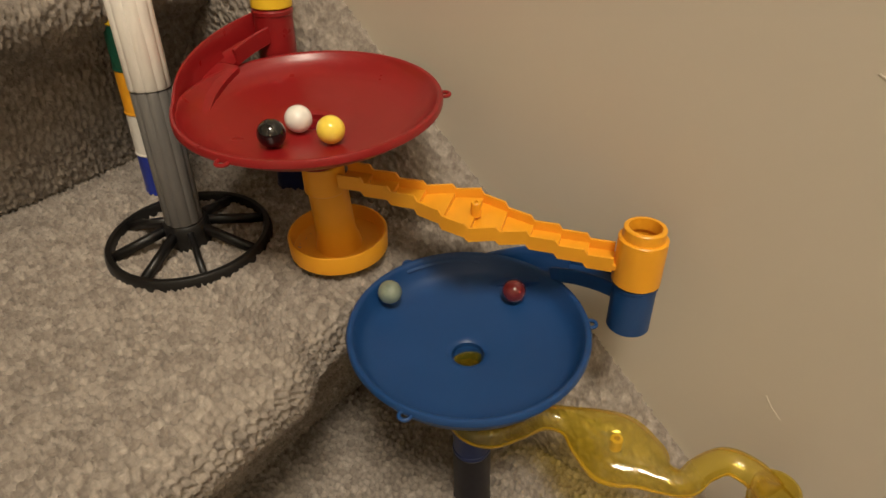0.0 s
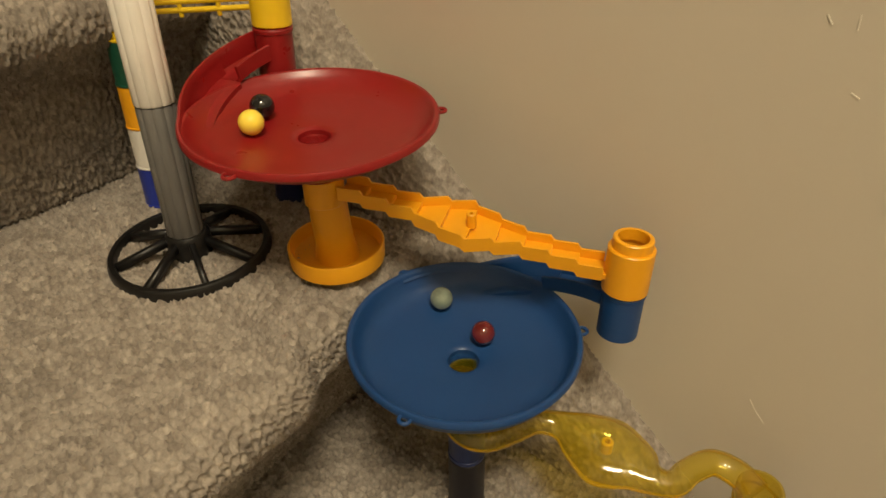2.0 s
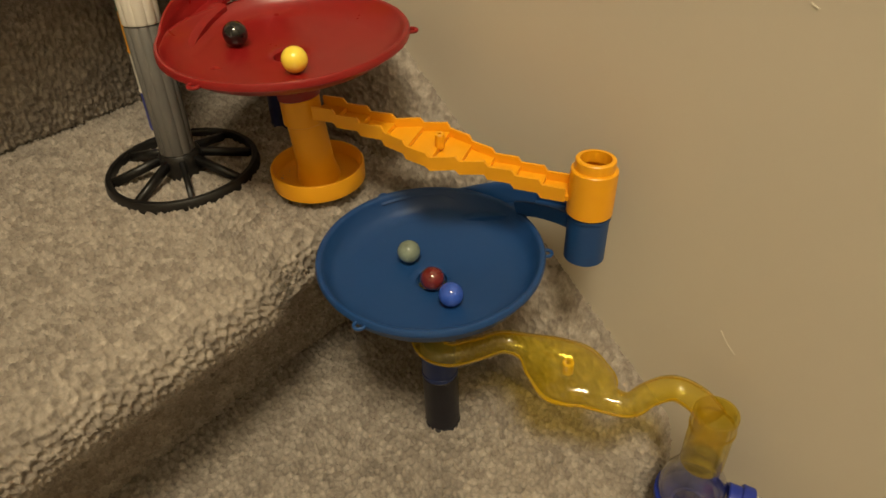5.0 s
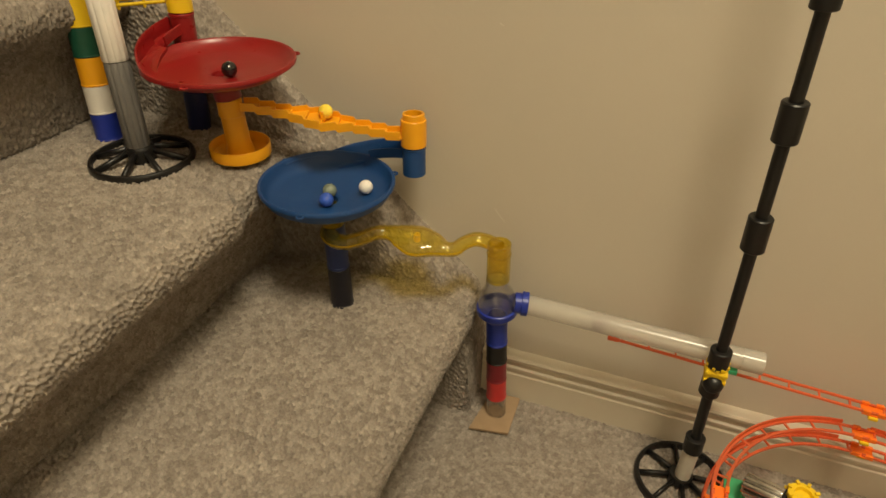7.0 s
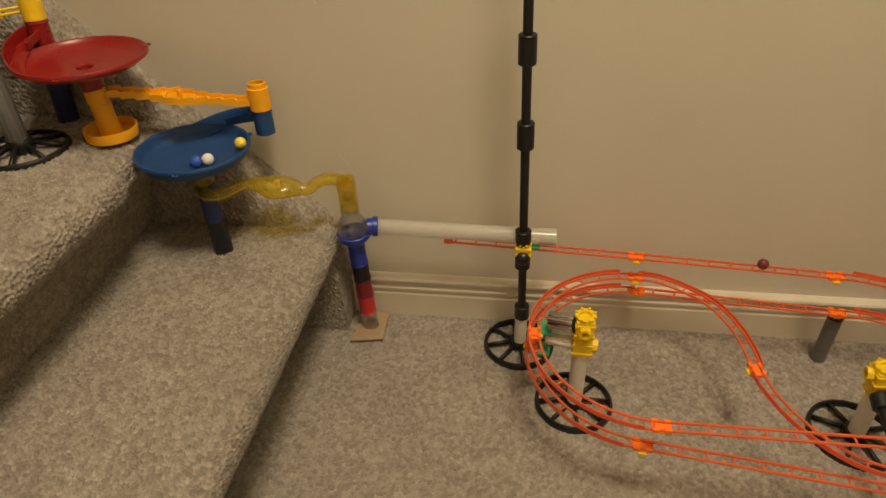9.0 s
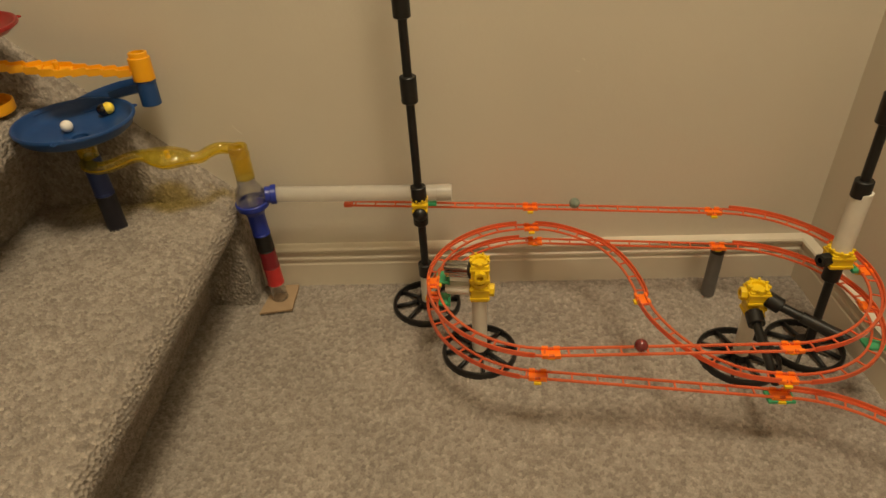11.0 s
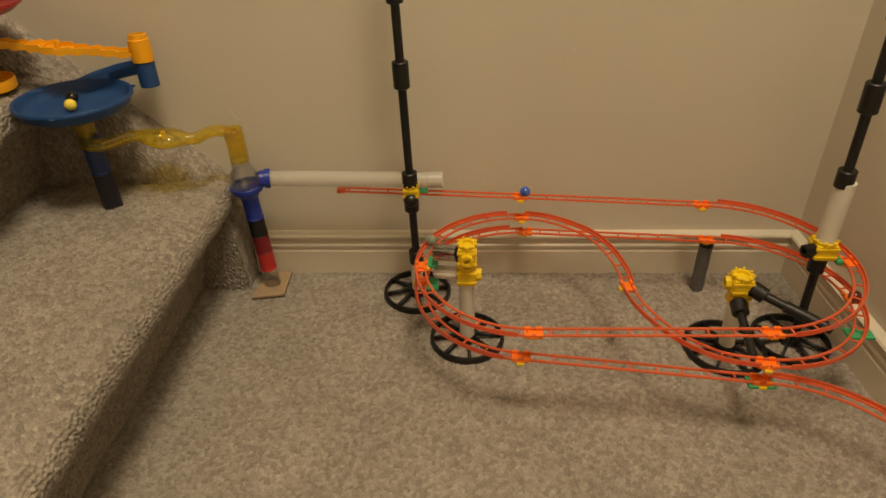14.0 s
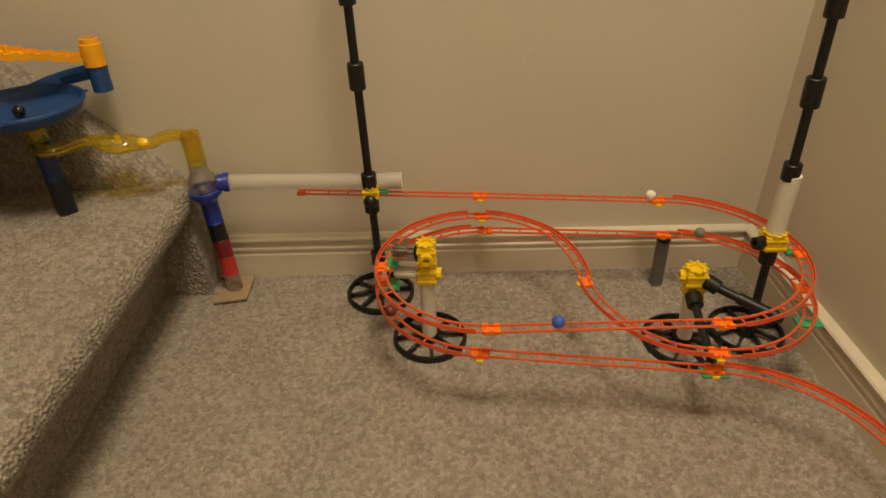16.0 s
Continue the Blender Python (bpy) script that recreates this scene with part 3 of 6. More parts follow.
part("channel", sweep([(-0.390, 0.243, 0.5185), (-0.410, 0.198, 0.5225), (-0.441, 0.131, 0.5295)],
                      [(-0.009, 0.007), (-0.0106, 0.007), (-0.0106, -0.003), (0.0106, -0.003), (0.0106, 0.007), (0.009, 0.007), (0.009, -0.001), (-0.009, -0.001)]), ORANGE, oc)


# ---- spoked bases and stands ----
def wheel_base(parent, c, r=0.0505, turn=0.0, spokes=8, hub=0.0125):
    """Ring, hub and spokes of a black stand base."""
    m = Matrix.Translation(c)
    ring = part("base_ring", lathe([(r - 0.0048, -0.002), (r, -0.002), (r + 0.0004, 0.002), (r - 0.0002, 0.0062), (r - 0.0012, 0.0074), (r - 0.0040, 0.0074), (r - 0.0050, 0.006)], m, 64), BLACK, parent)
    part("hub", lathe([(0, 0.0), (0.0130, 0.0), (0.0145, hub - 0.010), (0.0140, hub - 0.002), (0.0125, hub), (0, hub)], m, 32, close=False), BLACK, ring)
    for k in range(spokes):
        a = turn + 2 * math.pi * k / spokes
        p = m @ Vector((0.012 * math.cos(a), 0.012 * math.sin(a), hub - 0.005))
        q = m @ Vector(((r - 0.003) * math.cos(a), (r - 0.003) * math.sin(a), 0.0032))
        part("spoke", sweep([p, q], [(-0.0022, -0.0026), (0.0022, -0.0026), (0.0019, 0.0026), (-0.0019, 0.0026)]), BLACK, ring)


def coupler(parent, a, b, r=0.0105, flats=0):
    part("coupler", lathe([(0.004, 0), (r - 0.001, 0), (r, 0.001), (r, (Vector(b) - Vector(a)).length - 0.001), (r - 0.001, (Vector(b) - Vector(a)).length), (0.004, (Vector(b) - Vector(a)).length)],
                          axis(a, b), flats or 28), BLACK, parent)


pw = thing("support_post", (-0.302, 0.2120, 0.3405), "fluted grey and white plastic post on a black spoked base", "support post")
wheel_base(pw, (-0.3010, 0.2120, 0.3405), 0.0518, 0.35, hub=0.0185)
P0, P1 = Vector((-0.3015, 0.2115, 0.356)), Vector((-0.3250, 0.2340, 0.620))
at = lambda z: tuple(P0.lerp(P1, (z - P0.z) / (P1.z - P0.z)))
part("lower_tube", fluted(at(0.356), at(0.4415), 0.0118), GREY, pw, "grey fluted tube")
part("middle_tube", fluted(at(0.4420), at(0.5225), 0.0121), WHITE, pw, "white fluted tube")
part("upper_tube", fluted(at(0.5230), at(0.600), 0.0121), WHITE, pw, "white fluted tube")
# thin dark rings put the joints' shade into colour
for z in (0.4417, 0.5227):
    part("joint_ring", pipe(at(z - 0.0004), at(z + 0.0004), 0.0113, segs=40), SEAM, pw, "dark ring that stands in for shade in the joint")

# ---- orange cup, post and stepped chute ----
CUP = (-0.2185, 0.2655, 0.3400)
cup = thing("cup_base", CUP, "orange plastic cup base with a hollow post", "cup base")
part("cup", lathe([(0, 0), (0.0290, 0), (0.0310, 0.0015), (0.0315, 0.0125), (0.0307, 0.0137), (0.0297, 0.0135), (0.0292, 0.0125), (0.0283, 0.0045), (0.025, 0.0030), (0, 0.0025)],
                  Matrix.Translation(CUP), 64, close=False), ORANGE, cup)
P_TOP = (-0.2192, 0.2614, 0.4040)
part("post", lathe([(0, 0), (0.0148, 0), (0.0136, 0.006), (0.0124, 0.012), (0.0120, 0.061), (0, 0.061)], axis((CUP[0], CUP[1], CUP[2] + 0.003), P_TOP), 40, close=False), ORANGE, cup)

sc = thing("step_chute", (-0.13, 0.295, 0.360), "bright orange plastic chute with stepped walls and end tube", "marble chute")
A, B = Vector((-0.2080, 0.2660, 0.3970)), Vector((-0.0575, 0.3235, 0.3655))
dirc = (B - A)
flat = Vector((dirc.x, dirc.y, 0)).normalized()
sidev = Vector((flat.y, -flat.x, 0))


def half_width(f):
    return 0.0068 + 0.0118 * max(0.0, 1 - abs(f - 0.48) / 0.20)


N = 10
for side in (-1, 1):
    bm = bmesh.new()
    rows = []
    for k in range(N):
        f0, f1 = k / N, (k + 1) / N
        for f in (f0 + 0.002, f1 - 0.012):
            p = A.lerp(B, f)
            p.z = A.z + (B.z - A.z) * (k + 0.5) / N
            h = half_width(f)
            q0 = p + sidev * side * h
            q1 = p + sidev * side * (h + 0.0017)
            rows.append([bm.verts.new(q0 + Vector((0, 0, -0.0026))), bm.verts.new(q1 + Vector((0, 0, -0.0026))), bm.verts.new(q1 + Vector((0, 0, 0.0062))), bm.verts.new(q0 + Vector((0, 0, 0.0062)))])
    for a, b in zip(rows, rows[1:]):
        for i in range(4):
            bm.faces.new((a[i], a[(i + 1) % 4], b[(i + 1) % 4], b[i]))
    bm.faces.new(rows[0][::-1])
    bm.faces.new(rows[-1])
    part("side_wall", bm, ORANGE, sc)
for k in range(N):
    f0, f1 = k / N, (k + 1) / N
    z = A.z + (B.z - A.z) * (k + 0.5) / N
    bm = bmesh.new()
    lo, hi = [], []
    for f, s in ((f0, -1), (f1, -1), (f1, 1), (f0, 1)):
        p = A.lerp(B, f) + sidev * s * (half_width(f) + 0.0004)
        lo.append(bm.verts.new((p.x, p.y, z - 0.0024)))
        hi.append(bm.verts.new((p.x, p.y, z + 0.0006)))
    for i in range(4):
        bm.faces.new((lo[i], lo[(i + 1) % 4], hi[(i + 1) % 4], hi[i]))
    bm.faces.new(lo[::-1])
    bm.faces.new(hi)
    part("step", bm, ORANGE, sc, smooth=False)
pin = A.lerp(B, 0.50)
part("pin", pipe((pin.x, pin.y, pin.z + 0.001), (pin.x, pin.y, pin.z + 0.0105), 0.0030, 0.0012, 0.0004, 20), ORANGE, sc)
E0, E1 = (-0.0462, 0.3270, 0.3557), (-0.0470, 0.3290, 0.3905)
part("end_tube", pipe(E0, lerp(E0, E1, 0.82), TR + 0.0012, TR - 0.002), ORANGE, sc)
part("end_spigot", pipe(lerp(E0, E1, 0.80), E1, TR - 0.0008, TR - 0.0034), ORANGE, sc)
part("start_tube", pipe((P_TOP[0] + 0.0006, P_TOP[1] - 0.0006, 0.386), P_TOP, TR + 0.0003, TR - 0.001), ORANGE, sc)

# ---- column under the blue dish ----
tube_segment((-0.1055, 0.2565, 0.179), (-0.1075, 0.2580, 0.2300), INK, "very dark navy plastic tube standing on the lower step", r=0.0124)
tube_segment((-0.1075, 0.2580, 0.2300), (-0.1095, 0.2590, 0.2830), DUSK, "dark blue plastic tube in a column", r=0.0120)

# ---- see-through wavy chute ----
wc = thing("wavy_chute", (-0.02, 0.285, 0.262), "see-through amber plastic wavy chute with a round bulge", "marble chute")
WAVY = [(-0.113, 0.260), (-0.108, 0.2475), (-0.097, 0.2405), (-0.085, 0.2440), (-0.0760, 0.258), (-0.068, 0.2745), (-0.056, 0.2820), (-0.042, 0.2845), (-0.025, 0.2855), (-0.008, 0.2850),
        (0.006, 0.2830), (0.0165, 0.2885), (0.0205, 0.3030), (0.0295, 0.3180), (0.044, 0.3200), (0.0560, 0.3145)]
WIDE = [0.009, 0.009, 0.009, 0.0082, 0.0075, 0.0075, 0.0095, 0.0185, 0.0245, 0.0190, 0.0095, 0.0075, 0.0075, 0.0082, 0.009, 0.009]


def smooth_line(pts, n=6):
    """A soft curve through the points."""
    out = []
    for i in range(len(pts) - 1):
        p0, p1, p2, p3 = (Vector(pts[max(0, min(len(pts) - 1, i + d))]) for d in (-1, 0, 1, 2))
        for k in range(n):
            t = k / n
            out.append(0.5 * ((2 * p1) + (p2 - p0) * t + (2 * p0 - 5 * p1 + 4 * p2 - p3) * t * t + (3 * p1 - p0 - 3 * p2 + p3) * t ** 3))
    out.append(Vector(pts[-1]))
    return out


w3 = smooth_line([(x, y, w) for (x, y), w in zip(WAVY, WIDE)])
CH0, CH1 = 0.2790, 0.2610
# the bulge is taller than the channel that it widens and hangs a little lower
swell = [min(1.0, max(0.0, (p.z - 0.0095) / 0.0150)) for p in w3]
cl = [(p.x, p.y, CH0 + (CH1 - CH0) * i / (len(w3) - 1) - 0.0026 * k) for i, (p, k) in enumerate(zip(w3, swell))]
part("channel", sweep(cl, ring_outline(1.0, 0.0080, 24), scales=[(p.z, 1 + 0.45 * k) for p, k in zip(w3, swell)]), AMBER, wc)
part("seam_rim", sweep(cl, [(0.985, 0.0006), (1.075, 0.0006), (1.075, -0.0010), (0.985, -0.0008)], scales=[(p.z, 1) for p in w3]), AMBER_RIM, wc)
part("seam_rim", sweep(cl, [(-0.985, 0.0006), (-1.075, 0.0006), (-1.075, -0.0010), (-0.985, -0.0008)], scales=[(p.z, 1) for p in w3]), AMBER_RIM, wc)
part("inlet_tube", pipe((-0.1095, 0.2590, 0.2835), (-0.1105, 0.2590, 0.3050), 0.0118, 0.0100), AMBER, wc)
part("pin", pipe((-0.0250, 0.2855, 0.2670), (-0.0250, 0.2850, 0.2765), 0.0036, 0.0018, 0.0006, 24), YELLOW, wc, "bright yellow pin ring on the bulge")
O0, O1 = (0.0588, 0.3135, 0.2210), (0.0575, 0.3125, 0.2690)
part("outlet_tube", pipe(O0, O1, 0.0128, 0.0108), AMBER, wc)
part("outlet_ring", pipe(lerp(O0, O1, 0.72), lerp(O0, O1, 0.76), 0.0134, 0.0122), AMBER, wc)

# ---- tower on a card, with the clear junction and the milky tube ----
cardb = part("cardboard_sheet", prism([(0.044, 0.284), (0.092, 0.2935), (0.090, 0.355), (0.052, 0.352)], 0.0025, 0.0055), CARD, smooth=False)
tagged(cardb, "brown corrugated cardboard square lying on the carpet", "cardboard")
G0, G1 = Vector((0.0675, 0.3220, 0.0056)), Vector((0.0600, 0.3150, 0.1780))
tg = lambda z: tuple(G0.lerp(G1, (z - G0.z) / (G1.z - G0.z)))
for z0, z1, m_, word in ((0.0056, 0.036, CLEARP, "clear plastic tube standing on cardboard"), (0.036, 0.068, SCARLET, "bright red plastic tube in a tower"), (0.068, 0.099, CRIMSON, "dark red plastic tube in a tower"),
                         (0.099, 0.128, BLACK, "black plastic tube in a tower"), (0.128, 0.170, ROYAL, "royal blue plastic tube in a tower")):
    tube_segment(tg(z0), tg(z1), m_, word, group="stacked tower tubes")
jn = thing("junction", tg(0.170), "clear plastic dome junction on a blue ring with side outlet", "tube junction")
jm = axis(tg(0.165), tg(0.215))
part("ring", lathe([(0.0118, 0.0), (0.0138, 0.0), (0.0165, 0.006), (0.0225, 0.0105), (0.0232, 0.012), (0.0232, 0.0185), (0.0222, 0.0192), (0.0205, 0.0190), (0.0200, 0.0125), (0.0150, 0.008), (0.0118, 0.004)], jm, 48), ROYAL, jn)
part("dome", lathe([(0.0212, 0.0185), (0.0212, 0.0260), (0.0196, 0.0345), (0.0160, 0.0420), (0.0128, 0.0465), (0.0122, 0.0580), (0.0108, 0.0580), (0.0112, 0.0465), (0.0145, 0.0410), (0.0180, 0.0335), (0.0196, 0.0255), (0.0196, 0.0185)], jm, 48), CLEARP, jn, "clear dome")
part("outlet", pipe((0.078, 0.3190, 0.1905), (0.0885, 0.3220, 0.1895), 0.0118, 0.0098), ROYAL, jn)
part("outlet_collar", pipe((0.0855, 0.3215, 0.1897), (0.0930, 0.3232, 0.1893), 0.0138, 0.0112), ROYAL, jn)
mt = thing("plastic_tube", (0.0915, 0.3230, 0.1890), "long milky translucent plastic tube with fine rings", "tube")
TB0, TB1 = Vector((0.0915, 0.3230, 0.1890)), Vector((0.3370, 0.3250, 0.1870))
pr = []
for i in range(84):
    z = (TB1 - TB0).length * i / 83
    pr.append((0.0110 + 0.00022 * (i % 2), z))
pr += [(0.0100, (TB1 - TB0).length), (0.0100, 0)]
part("body", lathe(pr, axis(TB0, TB1), 28), MILKY, mt)
part("end_band", pipe(TB1 - Vector((0.020, 0, 0)), TB1 + Vector((0.0015, 0, 0)), 0.0116, 0.0112), MILKY, mt)


# ---- rod poles and stands on the landing ----
def connector(parent, c, r, h, pegs=(), material=None):
    """A squarish hub block with bevelled ribs, prongs round its open head and sockets on its sides."""
    material = material or YELLOW
    m = Matrix.Translation(c)
    k = r * 0.86
    bm = box((-k, -k, -h / 2), (k, k, h / 2 - 0.002), m, 0.0016)
    for z in (-h * 0.30, h * 0.22):
        box((-k - 0.0011, -k - 0.0011, z - 0.0017), (k + 0.0011, k + 0.0011, z + 0.0017), m, 0.0006, bm)
    block = part("connector", bm, material, parent, "yellow ribbed connector block")
    part("head", lathe([(r * 0.55, h / 2 - 0.0040), (r * 0.96, h / 2 - 0.0040), (r * 0.98, h / 2 + 0.0015), (r * 0.62, h / 2 + 0.0015), (r * 0.58, h / 2 - 0.0010)], m, 8), material, block)
    for i in range(8):
        a = 2 * math.pi * (i + 0.5) / 8
        q = m @ Matrix.Rotation(a, 4, "Z")
        part("prong", box((r * 0.74, -0.0014, h / 2 + 0.0010), (r * 1.04, 0.0014, h / 2 + 0.0036), q, 0.0004), material, block)
    for d in pegs:
        p = Vector(c) + Vector(d) * (k * 0.95)
        part("socket", lathe([(0.0045, 0), (0.0082, 0), (0.0086, 0.0045), (0.0080, 0.0080), (0.0045, 0.0080)], axis(p, p + Vector(d) * 0.0080), 8), material, block)


def rod_pole(x, y, couplers, rods, top, label, foot_xy):
    t = thing("support_pole", (foot_xy[0], foot_xy[1], 0.0), label, "support pole", "black rod poles")
    wheel_base(t, (foot_xy[0], foot_xy[1], 0.001), 0.0512, 0.2)
    lean = lambda z: (x - 0.031 * (z - 0.17), y, z)
    for a, b in rods:
        part("rod", pipe(lean(a), lean(b), 0.0056, segs=20), BLACK, t)
    for z, h in couplers:
        coupler(t, lean(z - h / 2), lean(z + h / 2))
    return t


AX, AY = 0.2950, 0.3030
pa = rod_pole(AX, AY, ((0.550, 0.034), (0.448, 0.034), (0.3450, 0.034), (0.1990, 0.022), (0.0720, 0.022)), ((0.06, 0.156), (0.190, 0.80)), 0.8,
              "tall black plastic rod pole with couplers on a spoked base", (0.2965, 0.3080))
part("stub", pipe((AX + 0.003, AY + 0.003, 0.008), (AX + 0.003, AY, 0.062), 0.0088, segs=24), IVORY, pa, "white plastic stub")
connector(pa, (AX, AY, 0.1805), 0.0112, 0.017)
part("joint_ball", lathe([(0, -0.0105), (0.006, -0.009), (0.0100, -0.004), (0.0106, 0), (0.0100, 0.004), (0.006, 0.009), (0, 0.0105)], Matrix.Translation((AX, AY - 0.007, 0.1705)), 24, close=False), BLACK, pa)
coupler(pa, (AX, AY, 0.150), (AX, AY, 0.172), 0.0104)
part("clamp_jaw", box((-0.009, -0.004, -0.002), (0.016, 0.004, 0.003), Matrix.Translation((AX + 0.006, AY + 0.017, 0.172)), 0.001), MINT, pa, "green rail clamp")
part("clamp_arm", pipe((AX, AY, 0.176), (AX + 0.003, AY + 0.022, 0.172), 0.0035, segs=14), YELLOW, pa)

BX, BY = 0.8130, 0.1990
pb = rod_pole(BX, BY, ((0.3530, 0.034), (0.2560, 0.022), (0.450, 0.034)), ((0.008, 0.128), (0.255, 0.80)), 0.8,
              "tall black rod pole with thick white sleeve on spoked base", (0.8190, 0.2090))
part("sleeve", pipe((BX, BY, 0.172), (BX, BY, 0.252), 0.0114, 0.006), IVORY, pb, "thick white plastic sleeve")
connector(pb, (BX, BY, 0.1600), 0.0150, 0.022)
coupler(pb, (BX, BY, 0.126), (BX, BY, 0.150), 0.0104)
coupler(pb, (BX - 0.013, BY - 0.004, 0.160), (BX - 0.026, BY - 0.008, 0.160), 0.0088, 7)
part("clamp_jaw", box((-0.004, -0.009, -0.002), (0.005, 0.009, 0.003), Matrix.Translation((BX + 0.024, BY + 0.002, 0.141)), 0.001), MINT, pb, "green rail clamp")
part("clamp_arm", pipe((BX + 0.010, BY, 0.152), (BX + 0.026, BY + 0.001, 0.141), 0.0035, segs=14), MINT, pb)

s1 = thing("track_stand", (0.3745, 0.2035, 0.0), "yellow connector stand with white tube on a black spoked base", "track stand", "track stands")
wheel_base(s1, (0.3745, 0.2030, 0.001), 0.0515, 0.1)
part("tube", pipe((0.3745, 0.2000, 0.008), (0.3740, 0.1930, 0.108), 0.0102, 0.006), IVORY, s1, "white plastic tube")
connector(s1, (0.3740, 0.1925, 0.1205), 0.0135, 0.026, ((1, -0.15, 0),))
connector(s1, (0.3740, 0.1915, 0.1510), 0.0130, 0.030, ((0, -1, 0),))
# deep flutes stand in for the stripes that smooth polished metal would reflect
part("upper_arm", fluted((0.3640, 0.1925, 0.1510), (0.3330, 0.2050, 0.1440), 0.0110, 9, 0.0028), CHROME, s1, "shiny metal arm")
part("lower_arm", fluted((0.3640, 0.1945, 0.1190), (0.3330, 0.2090, 0.1110), 0.0088, 7, 0.0016), IVORY, s1, "white plastic arm")
part("end_band", pipe((0.3660, 0.1917, 0.1514), (0.3625, 0.1931, 0.1506), 0.0117, segs=28), BLACK, s1, "black end band")
for z in (0.1260, 0.0900):
    part("clamp_jaw", box((-0.006, -0.012, -0.002), (0.011, 0.012, 0.002), Matrix.Translation((0.3245, 0.2100, z)), 0.001), MINT, s1, "green rail clamp")
    part("clamp_plate", box((-0.0016, -0.008, -0.004), (0.0016, 0.008, 0.011), Matrix.Translation((0.3345, 0.2070, z)), 0.0008), MINT, s1, "green rail clamp")

s2 = thing("track_stand", (0.7240, 0.1910, 0.0), "yellow connector stand with two black arms on a spoked base", "track stand", "track stands")
wheel_base(s2, (0.7240, 0.1900, 0.001), 0.0540, 0.3)
part("tube", pipe((0.7250, 0.1880, 0.008), (0.7180, 0.1800, 0.092), 0.0102, 0.006), IVORY, s2, "white plastic tube")
connector(s2, (0.7180, 0.1790, 0.0980), 0.0128, 0.020)
connector(s2, (0.7160, 0.1780, 0.1200), 0.0140, 0.024, ((-1, 0.1, 0),))
coupler(s2, (0.7270, 0.1720, 0.1180), (0.7420, 0.1620, 0.1120), 0.0105, 10)
part("arm", pipe((0.7400, 0.1630, 0.1130), (0.8080, 0.1180, 0.0960), 0.0056, segs=18), BLACK, s2, "black rod arm")
part("arm_grip", pipe((0.7620, 0.1490, 0.1070), (0.8020, 0.1220, 0.0980), 0.0075, segs=10), BLACK, s2)
coupler(s2, (0.7130, 0.1660, 0.1000), (0.7120, 0.1480, 0.0950), 0.0105, 10)
part("arm", pipe((0.7120, 0.1500, 0.0955), (0.7030, 0.0600, 0.0860), 0.0052, segs=18), BLACK, s2, "black rod arm")
for c in ((0.834, 0.110, 0.098), (0.703, 0.047, 0.0790)):
    part("clamp_jaw", box((-0.015, -0.009, -0.002), (0.015, 0.009, 0.002), Matrix.Translation(c), 0.001), MINT, s2, "green rail clamp")

gp = thing("track_post", (0.7260, 0.3290, 0.0), "short grey plastic tube post with a black cap under the track", "track post")
part("tube", pipe((0.7265, 0.3300, 0.0), (0.7235, 0.3240, 0.084), 0.0098, 0.007), GREY, gp)
part("cap", pipe((0.7236, 0.3242, 0.082), (0.7233, 0.3236, 0.0915), 0.0104, segs=24), BLACK, gp)


# ---- marble track on the landing ----
def straight(a, b):
    n = max(2, int((Vector(b) - Vector(a)).length / 0.008))
    return [lerp(a, b, i / n) for i in range(n + 1)]


def bend(cx, cy, rx, ry, a0, a1, z0, z1):
    n = 44
    return [(cx + rx * math.cos(radians(a0 + (a1 - a0) * i / n)), cy + ry * math.sin(radians(a0 + (a1 - a0) * i / n)), z0 + (z1 - z0) * i / n) for i in range(n + 1)]


SECTIONS = (
    ("straight", straight((0.190, 0.338, 0.1640), (0.449, 0.3355, 0.1560))),
    ("straight", straight((0.449, 0.3355, 0.1560), (0.706, 0.3310, 0.1470))),
    ("right", bend(0.708, 0.1968, 0.140, 0.1343, 90, -90, 0.1470, 0.1390)),
    ("straight", straight((0.706, 0.0625, 0.1390), (0.449, 0.0600, 0.1360))),
    ("right", bend(0.452, 0.1970, 0.137, 0.1370, 270, 90, 0.1360, 0.1225)),
    ("right", [tuple(p) for p in smooth_line([(0.452, 0.334, 0.1225), (0.482, 0.331, 0.1212), (0.515, 0.315, 0.1200), (0.546, 0.289, 0.1188), (0.567, 0.247, 0.1172), (0.576, 0.205, 0.1158), (0.577, 0.177, 0.1150)], 8)]),
    ("left", [tuple(p) for p in smooth_line([(0.577, 0.177, 0.1150), (0.583, 0.145, 0.1144), (0.599, 0.109, 0.1136), (0.624, 0.076, 0.1128), (0.658, 0.053, 0.1120), (0.702, 0.0445, 0.1110)], 8)]),
    ("left", bend(0.713, 0.1795, 0.139, 0.1355, -94, 88, 0.1110, 0.0980)),
    ("straight", straight((0.718, 0.3150, 0.0980), (0.459, 0.3370, 0.0960))),
    ("left", bend(0.447, 0.2035, 0.134, 0.1345, 86, 266, 0.0960, 0.0920)),
    ("straight", straight((0.438, 0.0695, 0.0920), (0.703, 0.0470, 0.0840))),
    ("right", bend(0.703, -0.0880, 0.150, 0.1350, 90, -20, 0.0840, 0.0700)),
)


